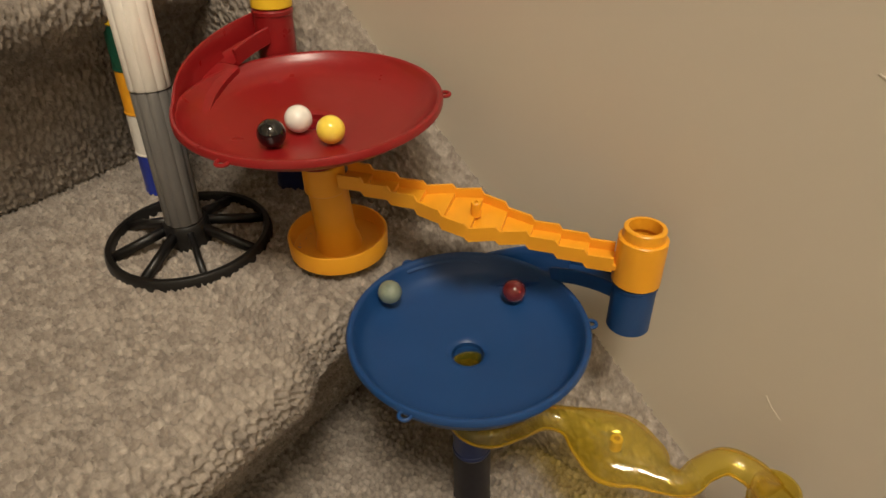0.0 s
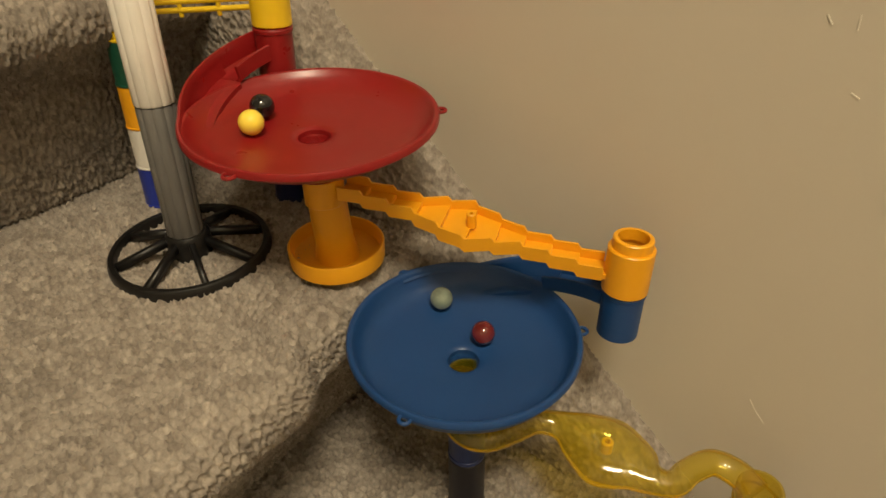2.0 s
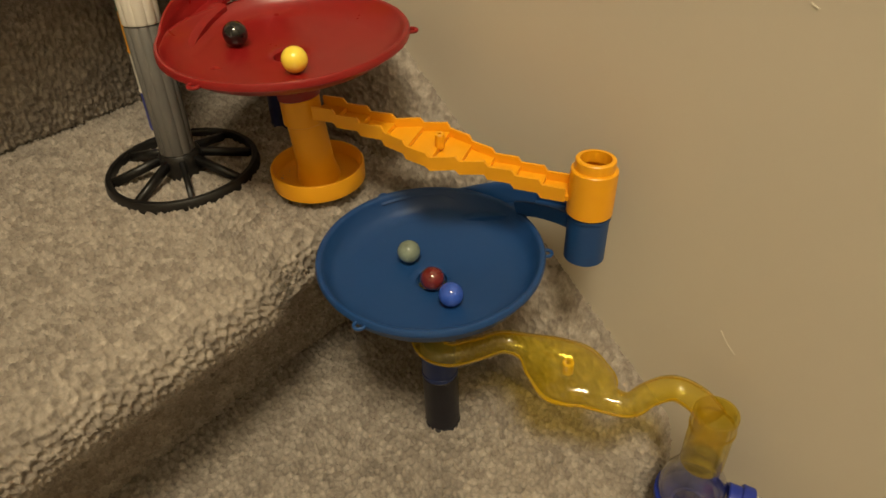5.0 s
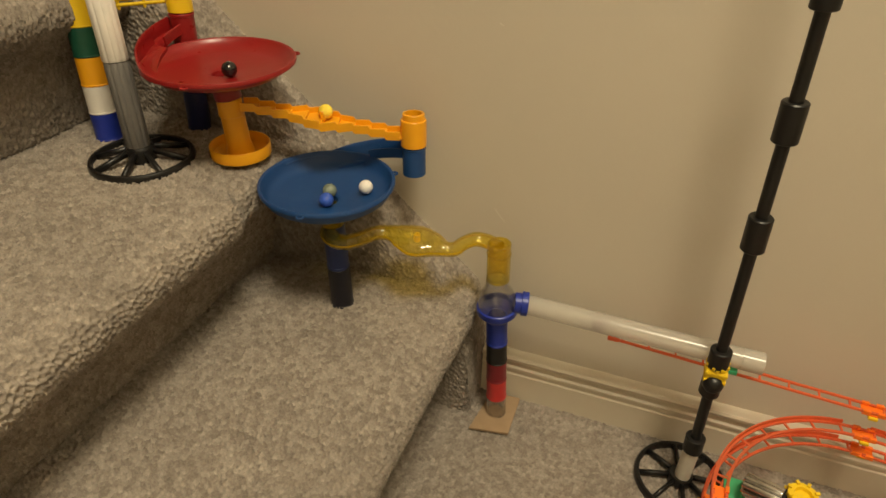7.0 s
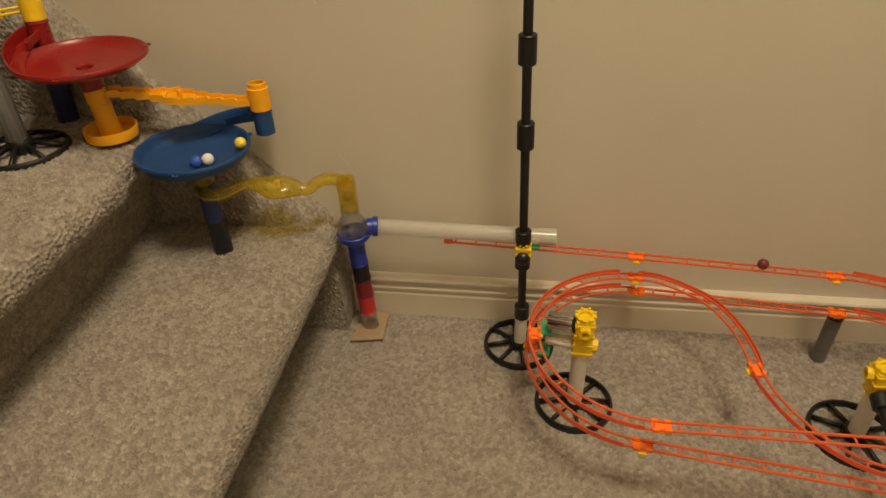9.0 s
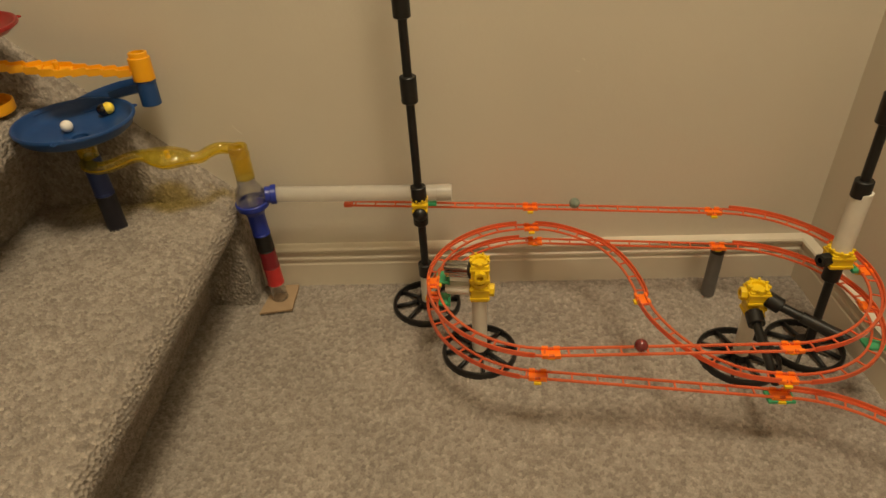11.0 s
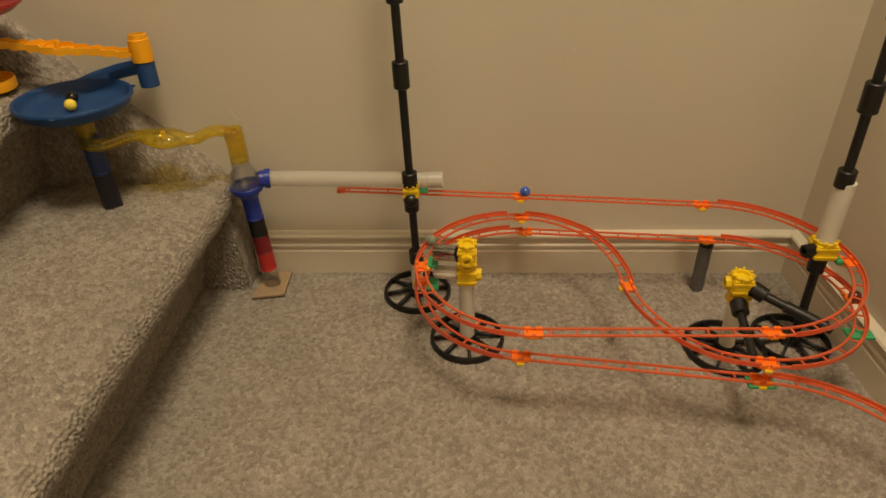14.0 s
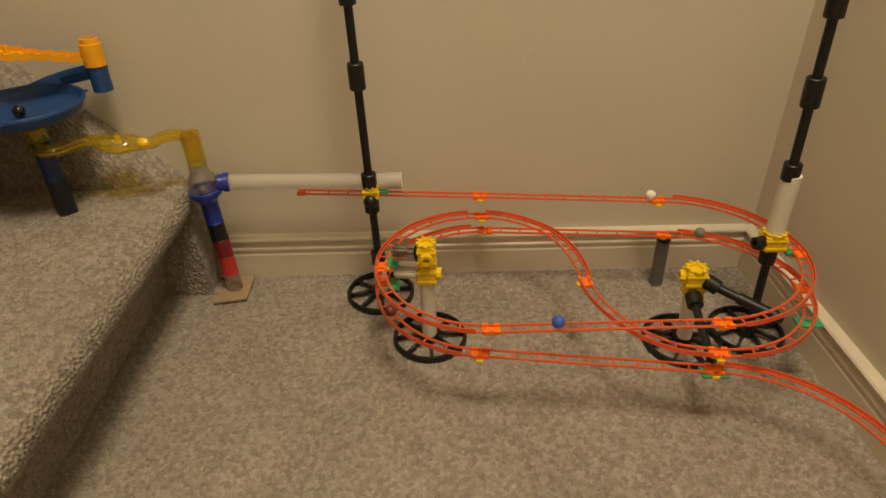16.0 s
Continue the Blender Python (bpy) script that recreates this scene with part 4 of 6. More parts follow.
def track_section(kind, pts):
    """Two rails joined by ties; bends carry a raised guard on the outer side."""
    word = "curved" if kind != "straight" else "straight"
    t = thing("track_section", pts[len(pts) // 2], "orange-red plastic " + word + " ladder track of two rails", "marble track", "marble track sections")
    sq = lambda u: [(u - 0.0013, -0.0011), (u + 0.0013, -0.0011), (u + 0.0013, 0.0011), (u - 0.0013, 0.0011)]
    for u in (-0.0058, 0.0058):
        part("rail", sweep(pts, sq(u)), RAIL, t)
    length, nxt = 0.0, 0.010
    for a, b in zip(pts, pts[1:]):
        va, vb = Vector(a), Vector(b)
        step = (vb - va).length
        while length + step > nxt:
            p = va.lerp(vb, (nxt - length) / step)
            o = new("tie", TIE)
            o.parent = t
            yaw = math.degrees(math.atan2(vb.y - va.y, vb.x - va.x))
            o.matrix_local = Matrix.Translation(p - t.location) @ pose(0, 0, 0, 0, 0, yaw)
            nxt += 0.0285
        length += step
    if kind != "straight":
        g = -0.0076 if kind == "right" else 0.0076
        part("guard", sweep(pts[2:-2], [(g - 0.0007, -0.0012), (g + 0.0007, -0.0012), (g + 0.0007, 0.0052), (g - 0.0007, 0.0052)]), RAIL, t, "raised outer guard strip")
    return t


tie_bm = box((-0.0010, -0.0060, -0.0013), (0.0010, 0.0060, 0.0002))
TIE = bpy.data.meshes.new("tie")
tie_bm.to_mesh(TIE)
tie_bm.free()
TIE.materials.append(RAIL)
for kind, pts in SECTIONS:
    track_section(kind, pts)


def track_clip(p, d):
    """A small joining clip: saddle over both rails, two lugs and a yellow foot."""
    t = thing("track_clip", p, "bright orange track joint clip with a yellow foot", "track clip", "track clips")
    m = Matrix.Translation(p) @ pose(0, 0, 0, 0, 0, math.degrees(math.atan2(d[1], d[0])))
    saddle = part("saddle", box((-0.0105, -0.0078, -0.0030), (0.0105, 0.0078, -0.0012), m, 0.0005), CLIP, t)
    for s in (-1, 1):
        for x in (-0.0065, 0.0065):
            part("grip", box((x - 0.0035, s * 0.0062 - 0.0018, -0.0014), (x + 0.0035, s * 0.0062 + 0.0018, 0.0024), m, 0.0006), CLIP, saddle)
    part("foot", box((-0.0042, -0.0105, -0.0062), (0.0042, 0.0060, -0.0030), m, 0.0006), YELLOW, t, "yellow foot")
    return t


for k in range(len(SECTIONS) - 1):
    a, b = SECTIONS[k][1][-2], SECTIONS[k + 1][1][1]
    track_clip(SECTIONS[k][1][-1], (b[0] - a[0], b[1] - a[1]))
for k in (2, 4, 7, 9):
    pts = SECTIONS[k][1]
    i = 22
    track_clip(pts[i], (pts[i + 1][0] - pts[i - 1][0], pts[i + 1][1] - pts[i - 1][1]))
part("end_stop", box((-0.006, -0.007, -0.003), (0.006, 0.007, 0.003), Matrix.Translation((0.190, 0.338, 0.164)), 0.001), RAIL, None)
tagged(bpy.data.objects["end_stop"], "orange-red plastic end piece on the track's start", "track end")


# ---- marbles ----
def glass(name, color, rough=0.08, trans=0.0, swirl=0.0, coat=0.6):
    m = mat(name, color, rough, var=0.05 + swirl, scale=160, coat=coat)
    m.node_tree.nodes["Principled BSDF"].inputs["Transmission Weight"].default_value = trans
    m.node_tree.nodes["Principled BSDF"].inputs["IOR"].default_value = 1.5
    return m


MR = 0.0075
MARBLES = {}
for key, color, tr, sw, label in (("white", (0.86, 0.83, 0.78), 0, 0.0, "glossy opaque white glass marble"), ("black", (0.006, 0.006, 0.007), 0, 0.0, "glossy black glass marble"),
                                  ("yellow", (0.95, 0.73, 0.08), 0, 0.03, "glossy opaque yellow glass marble"), ("green", (0.25, 0.30, 0.235), 0.15, 0.15, "pale grey-green pearly glass marble"),
                                  ("red", (0.17, 0.022, 0.022), 0.1, 0.12, "dark maroon red glass marble"), ("blue", (0.040, 0.105, 0.52), 0.0, 0.05, "glossy opaque blue glass marble")):
    bm = bmesh.new()
    bmesh.ops.create_uvsphere(bm, u_segments=32, v_segments=18, radius=MR)
    MARBLES[key] = tagged(part("marble", bm, glass(key + "_glass", color, 0.06, tr, sw)), label, "marble", "marbles")

MARBLE_ROWS = {
    "white": [
        (0, -0.2164, 0.2470, 0.4374), (0.1, -0.2092, 0.2559, 0.4373), (0.2, -0.2057, 0.2646, 0.4374), (0.3, -0.2138, 0.2721, 0.4373), (0.4, -0.2291, 0.2720, 0.4371), (0.5, -0.2399, 0.2615, 0.4375),
        (0.6, -0.2419, 0.2513, 0.4377), (0.7, -0.2325, 0.2432, 0.4376), (0.8, -0.2193, 0.2415, 0.4376), (0.9, -0.2087, 0.2492, 0.4375), (1, -0.2089, 0.2673, 0.4373), (1.1, -0.2137, 0.2778, 0.4375),
        (1.2, -0.2229, 0.2781, 0.4374), (1.3, -0.2298, 0.2668, 0.4365), (1.4, -0.2308, 0.2524, 0.4372), (1.5, -0.2260, 0.2460, 0.4374), (1.6, -0.2191, 0.2464, 0.4374), (1.7, -0.2128, 0.2522, 0.4373),
        (1.8, -0.2128, 0.2632, 0.4366), (1.9, -0.2195, 0.2615, 0.4240), (2, -0.2185, 0.2605, 0.4120), (2.1, -0.2080, 0.2660, 0.4056), (2.2, -0.2045, 0.2673, 0.4049), (2.3, -0.1990, 0.2695, 0.4037),
        (2.4, -0.1849, 0.2748, 0.4008), (2.5, -0.1724, 0.2796, 0.3981), (2.6, -0.1583, 0.2850, 0.3952), (2.7, -0.1472, 0.2934, 0.3926), (2.8, -0.1460, 0.2948, 0.3923), (2.9, -0.1380, 0.3011, 0.3904),
        (3, -0.1313, 0.3001, 0.3892), (3.1, -0.1172, 0.3007, 0.3866), (3.2, -0.1052, 0.3053, 0.3841), (3.45, -0.0951, 0.3091, 0.3820), (3.7, -0.0575, 0.3235, 0.3741), (3.85, -0.0500, 0.3265, 0.3740),
        (4.9, -0.0462, 0.3270, 0.3520), (5.3, -0.1024, 0.3071, 0.3237), (5.4, -0.1402, 0.3097, 0.3255), (5.5, -0.1625, 0.2930, 0.3284), (5.6, -0.1715, 0.2718, 0.3307), (5.7, -0.1717, 0.2544, 0.3307),
        (5.8, -0.1662, 0.2385, 0.3299), (5.9, -0.1379, 0.2408, 0.3207), (6, -0.0900, 0.2540, 0.3196), (6.1, -0.0620, 0.2778, 0.3259), (6.2, -0.0687, 0.2962, 0.3293), (6.3, -0.0779, 0.3062, 0.3298),
        (6.4, -0.1088, 0.3095, 0.3239), (6.5, -0.1383, 0.2945, 0.3223), (6.6, -0.1440, 0.2694, 0.3204), (6.7, -0.1292, 0.2486, 0.3188), (6.8, -0.1072, 0.2545, 0.3174), (6.9, -0.0844, 0.2623, 0.3203),
        (7, -0.0807, 0.2816, 0.3221), (7.1, -0.1026, 0.2950, 0.3213), (7.2, -0.1174, 0.3003, 0.3219), (7.3, -0.1356, 0.2945, 0.3220), (7.4, -0.1443, 0.2773, 0.3210), (7.5, -0.1452, 0.2623, 0.3205),
        (7.6, -0.1285, 0.2670, 0.3180), (7.7, -0.1027, 0.2804, 0.3190), (7.8, -0.0888, 0.2951, 0.3227), (7.9, -0.0902, 0.3036, 0.3240), (8, -0.1135, 0.3054, 0.3230), (8.1, -0.1254, 0.2891, 0.3200),
        (8.2, -0.1267, 0.2572, 0.3178), (8.3, -0.1082, 0.2447, 0.3186), (8.4, -0.0940, 0.2552, 0.3190), (8.5, -0.0902, 0.2738, 0.3198), (8.6, -0.1108, 0.2923, 0.3203), (8.7, -0.1285, 0.2882, 0.3202),
        (8.8, -0.1370, 0.2725, 0.3194), (8.9, -0.1207, 0.2516, 0.3177), (9, -0.0951, 0.2562, 0.3188), (9.1, -0.0638, 0.2657, 0.3247), (9.2, -0.0777, 0.2411, 0.3229), (9.3, -0.1171, 0.2723, 0.3173),
        (9.4, -0.1237, 0.2708, 0.3176), (9.5, -0.1142, 0.2532, 0.3171), (9.6, -0.1048, 0.2743, 0.3181), (9.7, -0.1069, 0.2876, 0.3197), (9.8, -0.1153, 0.2849, 0.3191), (9.9, -0.1163, 0.2635, 0.3147),
        (10, -0.1072, 0.2565, 0.3171), (10.2, -0.1205, 0.2853, 0.3193), (10.3, -0.1328, 0.2767, 0.3192), (10.39, -0.1345, 0.2631, 0.3188), (10.49, -0.1253, 0.2558, 0.3177), (10.59, -0.1164, 0.2661, 0.3139),
        (10.69, -0.1045, 0.2704, 0.3177), (10.78, -0.1084, 0.2808, 0.3187), (10.88, -0.1210, 0.2835, 0.3191), (10.98, -0.1317, 0.2758, 0.3190), (11.08, -0.1328, 0.2636, 0.3185), (11.17, -0.1247, 0.2580, 0.3174),
        (11.27, -0.1165, 0.2668, 0.3146), (11.37, -0.1064, 0.2711, 0.3175), (11.47, -0.1100, 0.2795, 0.3184), (11.56, -0.1208, 0.2811, 0.3187), (11.66, -0.1299, 0.2739, 0.3186), (11.76, -0.1303, 0.2632, 0.3182),
        (11.86, -0.1230, 0.2584, 0.3171), (11.95, -0.1163, 0.2669, 0.3145), (12.05, -0.1062, 0.2681, 0.3172), (12.15, -0.1145, 0.2625, 0.3120), (12.25, -0.1100, 0.2590, 0.2900), (12.3, -0.1018, 0.2423, 0.2774),
        (12.5, -0.0783, 0.2538, 0.2748), (12.7, -0.0404, 0.2847, 0.2708), (13, 0.0043, 0.2829, 0.2675), (13.3, 0.0417, 0.3203, 0.2627), (13.45, 0.0575, 0.3125, 0.2600), (13.55, 0.0590, 0.3135, 0.2130),
        (13.7, 0.0640, 0.3165, 0.1880), (13.9, 0.0980, 0.3231, 0.1872), (14.9, 0.3330, 0.3250, 0.1852), (15, 0.3519, 0.3364, 0.1664), (15.1, 0.3761, 0.3362, 0.1657), (15.2, 0.4004, 0.3360, 0.1649),
        (15.3, 0.4246, 0.3357, 0.1642), (15.4, 0.4489, 0.3355, 0.1634), (15.5, 0.4747, 0.3350, 0.1625), (15.6, 0.5181, 0.3343, 0.1610), (15.7, 0.5630, 0.3335, 0.1594), (15.8, 0.6080, 0.3327, 0.1578),
        (15.9, 0.6530, 0.3319, 0.1563), (16, 0.6948, 0.3312, 0.1548),
    ],
    "black": [
        (0, -0.2124, 0.2252, 0.4388), (0.1, -0.1967, 0.2353, 0.4387), (0.2, -0.1881, 0.2526, 0.4386), (0.3, -0.1853, 0.2658, 0.4387), (0.4, -0.1913, 0.2772, 0.4385), (0.5, -0.2085, 0.2856, 0.4379),
        (0.6, -0.2330, 0.2881, 0.4380), (0.7, -0.2537, 0.2812, 0.4387), (0.8, -0.2665, 0.2695, 0.4394), (0.9, -0.2704, 0.2557, 0.4398), (1, -0.2667, 0.2464, 0.4396), (1.1, -0.2491, 0.2367, 0.4387),
        (1.2, -0.2234, 0.2319, 0.4381), (1.3, -0.2031, 0.2398, 0.4380), (1.4, -0.1893, 0.2516, 0.4385), (1.5, -0.1878, 0.2682, 0.4385), (1.6, -0.1927, 0.2801, 0.4385), (1.7, -0.2044, 0.2833, 0.4380),
        (1.8, -0.2254, 0.2823, 0.4376), (1.9, -0.2460, 0.2708, 0.4378), (2, -0.2604, 0.2579, 0.4388), (2.1, -0.2640, 0.2435, 0.4395), (2.2, -0.2560, 0.2324, 0.4394), (2.3, -0.2397, 0.2263, 0.4390),
        (2.4, -0.2230, 0.2304, 0.4382), (2.5, -0.2078, 0.2432, 0.4378), (2.6, -0.1997, 0.2626, 0.4377), (2.7, -0.2034, 0.2808, 0.4379), (2.8, -0.2166, 0.2926, 0.4382), (2.9, -0.2276, 0.2878, 0.4379),
        (3, -0.2389, 0.2786, 0.4378), (3.1, -0.2419, 0.2593, 0.4376), (3.2, -0.2299, 0.2372, 0.4379), (3.3, -0.2137, 0.2315, 0.4382), (3.4, -0.1968, 0.2366, 0.4386), (3.5, -0.1871, 0.2514, 0.4387),
        (3.6, -0.1892, 0.2700, 0.4384), (3.7, -0.2026, 0.2844, 0.4381), (3.8, -0.2221, 0.2879, 0.4379), (3.9, -0.2398, 0.2788, 0.4378), (4, -0.2477, 0.2603, 0.4378), (4.1, -0.2424, 0.2404, 0.4380),
        (4.2, -0.2246, 0.2273, 0.4385), (4.3, -0.2023, 0.2272, 0.4390), (4.4, -0.1852, 0.2410, 0.4392), (4.5, -0.1806, 0.2631, 0.4391), (4.6, -0.1911, 0.2844, 0.4389), (4.7, -0.2130, 0.2958, 0.4385),
        (4.8, -0.2371, 0.2916, 0.4384), (4.9, -0.2535, 0.2732, 0.4384), (5, -0.2544, 0.2483, 0.4385), (5.1, -0.2391, 0.2272, 0.4389), (5.2, -0.2138, 0.2196, 0.4393), (5.3, -0.1888, 0.2290, 0.4396),
        (5.4, -0.1961, 0.2514, 0.4380), (5.5, -0.2038, 0.2698, 0.4376), (5.6, -0.2278, 0.2841, 0.4377), (5.7, -0.2547, 0.2848, 0.4390), (5.8, -0.2688, 0.2741, 0.4397), (5.9, -0.2662, 0.2649, 0.4394),
        (6, -0.2319, 0.2466, 0.4375), (6.1, -0.1928, 0.2360, 0.4389), (6.2, -0.1677, 0.2328, 0.4447), (6.3, -0.1642, 0.2406, 0.4447), (6.4, -0.1778, 0.2548, 0.4394), (6.5, -0.2097, 0.2674, 0.4373),
        (6.6, -0.2266, 0.2644, 0.4343), (6.7, -0.2249, 0.2581, 0.4338), (6.8, -0.2098, 0.2575, 0.4373), (6.9, -0.2022, 0.2570, 0.4376), (7, -0.2053, 0.2533, 0.4375), (7.15, -0.2195, 0.2615, 0.4240),
        (7.3, -0.2185, 0.2605, 0.4120), (7.5, -0.1864, 0.2742, 0.4011), (7.6, -0.1719, 0.2798, 0.3980), (7.7, -0.1558, 0.2859, 0.3947), (7.8, -0.1436, 0.2977, 0.3916), (7.9, -0.1468, 0.2939, 0.3925),
        (8, -0.1484, 0.2920, 0.3929), (8.1, -0.1456, 0.2953, 0.3922), (8.2, -0.1338, 0.3005, 0.3896), (8.3, -0.1197, 0.2997, 0.3871), (8.4, -0.1137, 0.3020, 0.3859), (8.5, -0.1032, 0.3061, 0.3837),
        (8.6, -0.0941, 0.3095, 0.3818), (8.7, -0.0741, 0.3172, 0.3776), (8.8, -0.0580, 0.3233, 0.3742), (8.9, -0.0575, 0.3235, 0.3741), (9, -0.0500, 0.3265, 0.3740), (9.35, -0.0462, 0.3270, 0.3520),
        (9.5, -0.1462, 0.3256, 0.3310), (9.7, -0.1624, 0.2890, 0.3260), (9.8, -0.1656, 0.2405, 0.3268), (9.9, -0.1373, 0.2408, 0.3206), (10, -0.1164, 0.2362, 0.3197), (10.2, -0.0820, 0.2857, 0.3224),
        (10.3, -0.1061, 0.3072, 0.3235), (10.4, -0.1406, 0.3020, 0.3239), (10.5, -0.1595, 0.2723, 0.3236), (10.6, -0.1496, 0.2411, 0.3226), (10.7, -0.1196, 0.2345, 0.3200), (10.8, -0.0883, 0.2538, 0.3199),
        (10.9, -0.0794, 0.2843, 0.3227), (11, -0.1027, 0.3088, 0.3240), (11.1, -0.1390, 0.3057, 0.3245), (11.2, -0.1615, 0.2762, 0.3243), (11.3, -0.1538, 0.2423, 0.3232), (11.4, -0.1235, 0.2327, 0.3205),
        (11.5, -0.0904, 0.2522, 0.3197), (11.6, -0.0771, 0.2828, 0.3229), (11.7, -0.0986, 0.3096, 0.3245), (11.8, -0.1370, 0.3094, 0.3251), (11.9, -0.1630, 0.2800, 0.3250), (12, -0.1579, 0.2437, 0.3239),
        (12.1, -0.1280, 0.2313, 0.3211), (12.2, -0.0934, 0.2511, 0.3194), (12.3, -0.0751, 0.2809, 0.3231), (12.5, -0.1237, 0.3085, 0.3238), (12.7, -0.1442, 0.2682, 0.3203), (13, -0.0885, 0.2832, 0.3210),
        (13.3, -0.1365, 0.2982, 0.3228), (13.5, -0.1345, 0.2679, 0.3189), (13.8, -0.1047, 0.3009, 0.3223), (14, -0.1339, 0.2901, 0.3211), (14.3, -0.1076, 0.2761, 0.3181), (14.5, -0.1272, 0.2737, 0.3183),
        (14.8, -0.0987, 0.2843, 0.3198), (15, -0.1264, 0.2768, 0.3186), (15.3, -0.1031, 0.2777, 0.3186), (16, -0.1287, 0.2698, 0.3182),
    ],
    "yellow": [
        (0, -0.1911, 0.2465, 0.4385), (0.1, -0.1837, 0.2673, 0.4389), (0.2, -0.1846, 0.2858, 0.4394), (0.3, -0.1978, 0.2988, 0.4394), (0.4, -0.2180, 0.3029, 0.4391), (0.5, -0.2401, 0.2935, 0.4387),
        (0.6, -0.2587, 0.2800, 0.4391), (0.7, -0.2646, 0.2587, 0.4392), (0.8, -0.2614, 0.2376, 0.4395), (0.9, -0.2517, 0.2234, 0.4398), (1, -0.2381, 0.2211, 0.4393), (1.1, -0.2204, 0.2276, 0.4385),
        (1.2, -0.2016, 0.2402, 0.4381), (1.3, -0.1927, 0.2580, 0.4381), (1.4, -0.1957, 0.2761, 0.4381), (1.5, -0.2112, 0.2912, 0.4382), (1.6, -0.2286, 0.2929, 0.4382), (1.7, -0.2457, 0.2848, 0.4383),
        (1.8, -0.2547, 0.2690, 0.4384), (1.9, -0.2580, 0.2532, 0.4387), (2, -0.2483, 0.2393, 0.4385), (2.1, -0.2339, 0.2324, 0.4382), (2.2, -0.2177, 0.2356, 0.4379), (2.3, -0.2037, 0.2445, 0.4378),
        (2.4, -0.1994, 0.2603, 0.4377), (2.5, -0.2061, 0.2748, 0.4376), (2.6, -0.2239, 0.2824, 0.4376), (2.7, -0.2419, 0.2820, 0.4380), (2.8, -0.2508, 0.2710, 0.4381), (2.9, -0.2518, 0.2562, 0.4381),
        (3, -0.2451, 0.2445, 0.4380), (3.1, -0.2270, 0.2362, 0.4379), (3.2, -0.2077, 0.2356, 0.4381), (3.3, -0.1950, 0.2453, 0.4382), (3.4, -0.1932, 0.2606, 0.4380), (3.5, -0.2019, 0.2727, 0.4377),
        (3.6, -0.2159, 0.2759, 0.4374), (3.7, -0.2285, 0.2698, 0.4368), (3.8, -0.2318, 0.2569, 0.4369), (3.9, -0.2247, 0.2447, 0.4375), (4, -0.2127, 0.2399, 0.4378), (4.1, -0.2016, 0.2438, 0.4379),
        (4.2, -0.1966, 0.2533, 0.4379), (4.3, -0.1999, 0.2632, 0.4377), (4.4, -0.2079, 0.2678, 0.4374), (4.5, -0.2200, 0.2680, 0.4353), (4.6, -0.2268, 0.2621, 0.4339), (4.7, -0.2170, 0.2484, 0.4373),
        (4.8, -0.2088, 0.2423, 0.4378), (4.9, -0.2000, 0.2419, 0.4381), (5, -0.1942, 0.2456, 0.4383), (5.1, -0.1940, 0.2514, 0.4381), (5.2, -0.1973, 0.2549, 0.4379), (5.3, -0.2017, 0.2548, 0.4377),
        (5.4, -0.2320, 0.2649, 0.4368), (5.5, -0.2350, 0.2581, 0.4373), (5.6, -0.2462, 0.2561, 0.4378), (5.7, -0.2527, 0.2619, 0.4381), (5.8, -0.2462, 0.2729, 0.4379), (5.9, -0.2359, 0.2794, 0.4377),
        (6, -0.2177, 0.2747, 0.4373), (6.1, -0.1971, 0.2557, 0.4379), (6.25, -0.2195, 0.2615, 0.4240), (6.38, -0.2185, 0.2605, 0.4120), (6.5, -0.1899, 0.2729, 0.4018), (6.6, -0.1739, 0.2790, 0.3985),
        (6.7, -0.1548, 0.2863, 0.3945), (6.8, -0.1425, 0.2991, 0.3913), (6.9, -0.1362, 0.3008, 0.3901), (7, -0.1320, 0.3002, 0.3893), (7.1, -0.1320, 0.3002, 0.3893), (7.2, -0.1172, 0.3007, 0.3866),
        (7.3, -0.1047, 0.3055, 0.3840), (7.4, -0.0886, 0.3116, 0.3806), (7.5, -0.0736, 0.3174, 0.3775), (7.58, -0.0575, 0.3235, 0.3741), (7.7, -0.0500, 0.3265, 0.3740), (7.92, -0.0462, 0.3270, 0.3520),
        (8, -0.0922, 0.3476, 0.3310), (8.1, -0.1112, 0.3504, 0.3310), (8.2, -0.1295, 0.3183, 0.3306), (8.3, -0.1556, 0.3031, 0.3303), (8.4, -0.1714, 0.2728, 0.3307), (8.5, -0.1682, 0.2435, 0.3298),
        (8.6, -0.1545, 0.2321, 0.3246), (8.7, -0.1216, 0.2250, 0.3220), (8.8, -0.0893, 0.2396, 0.3211), (8.9, -0.0721, 0.2712, 0.3231), (9, -0.0632, 0.2857, 0.3278), (9.1, -0.0833, 0.3112, 0.3307),
        (9.2, -0.0994, 0.3118, 0.3249), (9.3, -0.1493, 0.3054, 0.3264), (9.4, -0.1678, 0.2848, 0.3306), (9.5, -0.1719, 0.2561, 0.3307), (9.6, -0.1673, 0.2409, 0.3299), (9.7, -0.1641, 0.2467, 0.3251),
        (9.8, -0.1364, 0.2395, 0.3207), (9.9, -0.1038, 0.2575, 0.3175), (10, -0.0782, 0.2762, 0.3221), (10.2, -0.1056, 0.3196, 0.3306), (10.3, -0.1452, 0.3115, 0.3302), (10.4, -0.1695, 0.2802, 0.3300),
        (10.5, -0.1662, 0.2432, 0.3263), (10.6, -0.1391, 0.2234, 0.3237), (10.7, -0.1040, 0.2315, 0.3209), (10.8, -0.0761, 0.2564, 0.3222), (10.9, -0.0734, 0.2885, 0.3242), (11, -0.0967, 0.3120, 0.3252),
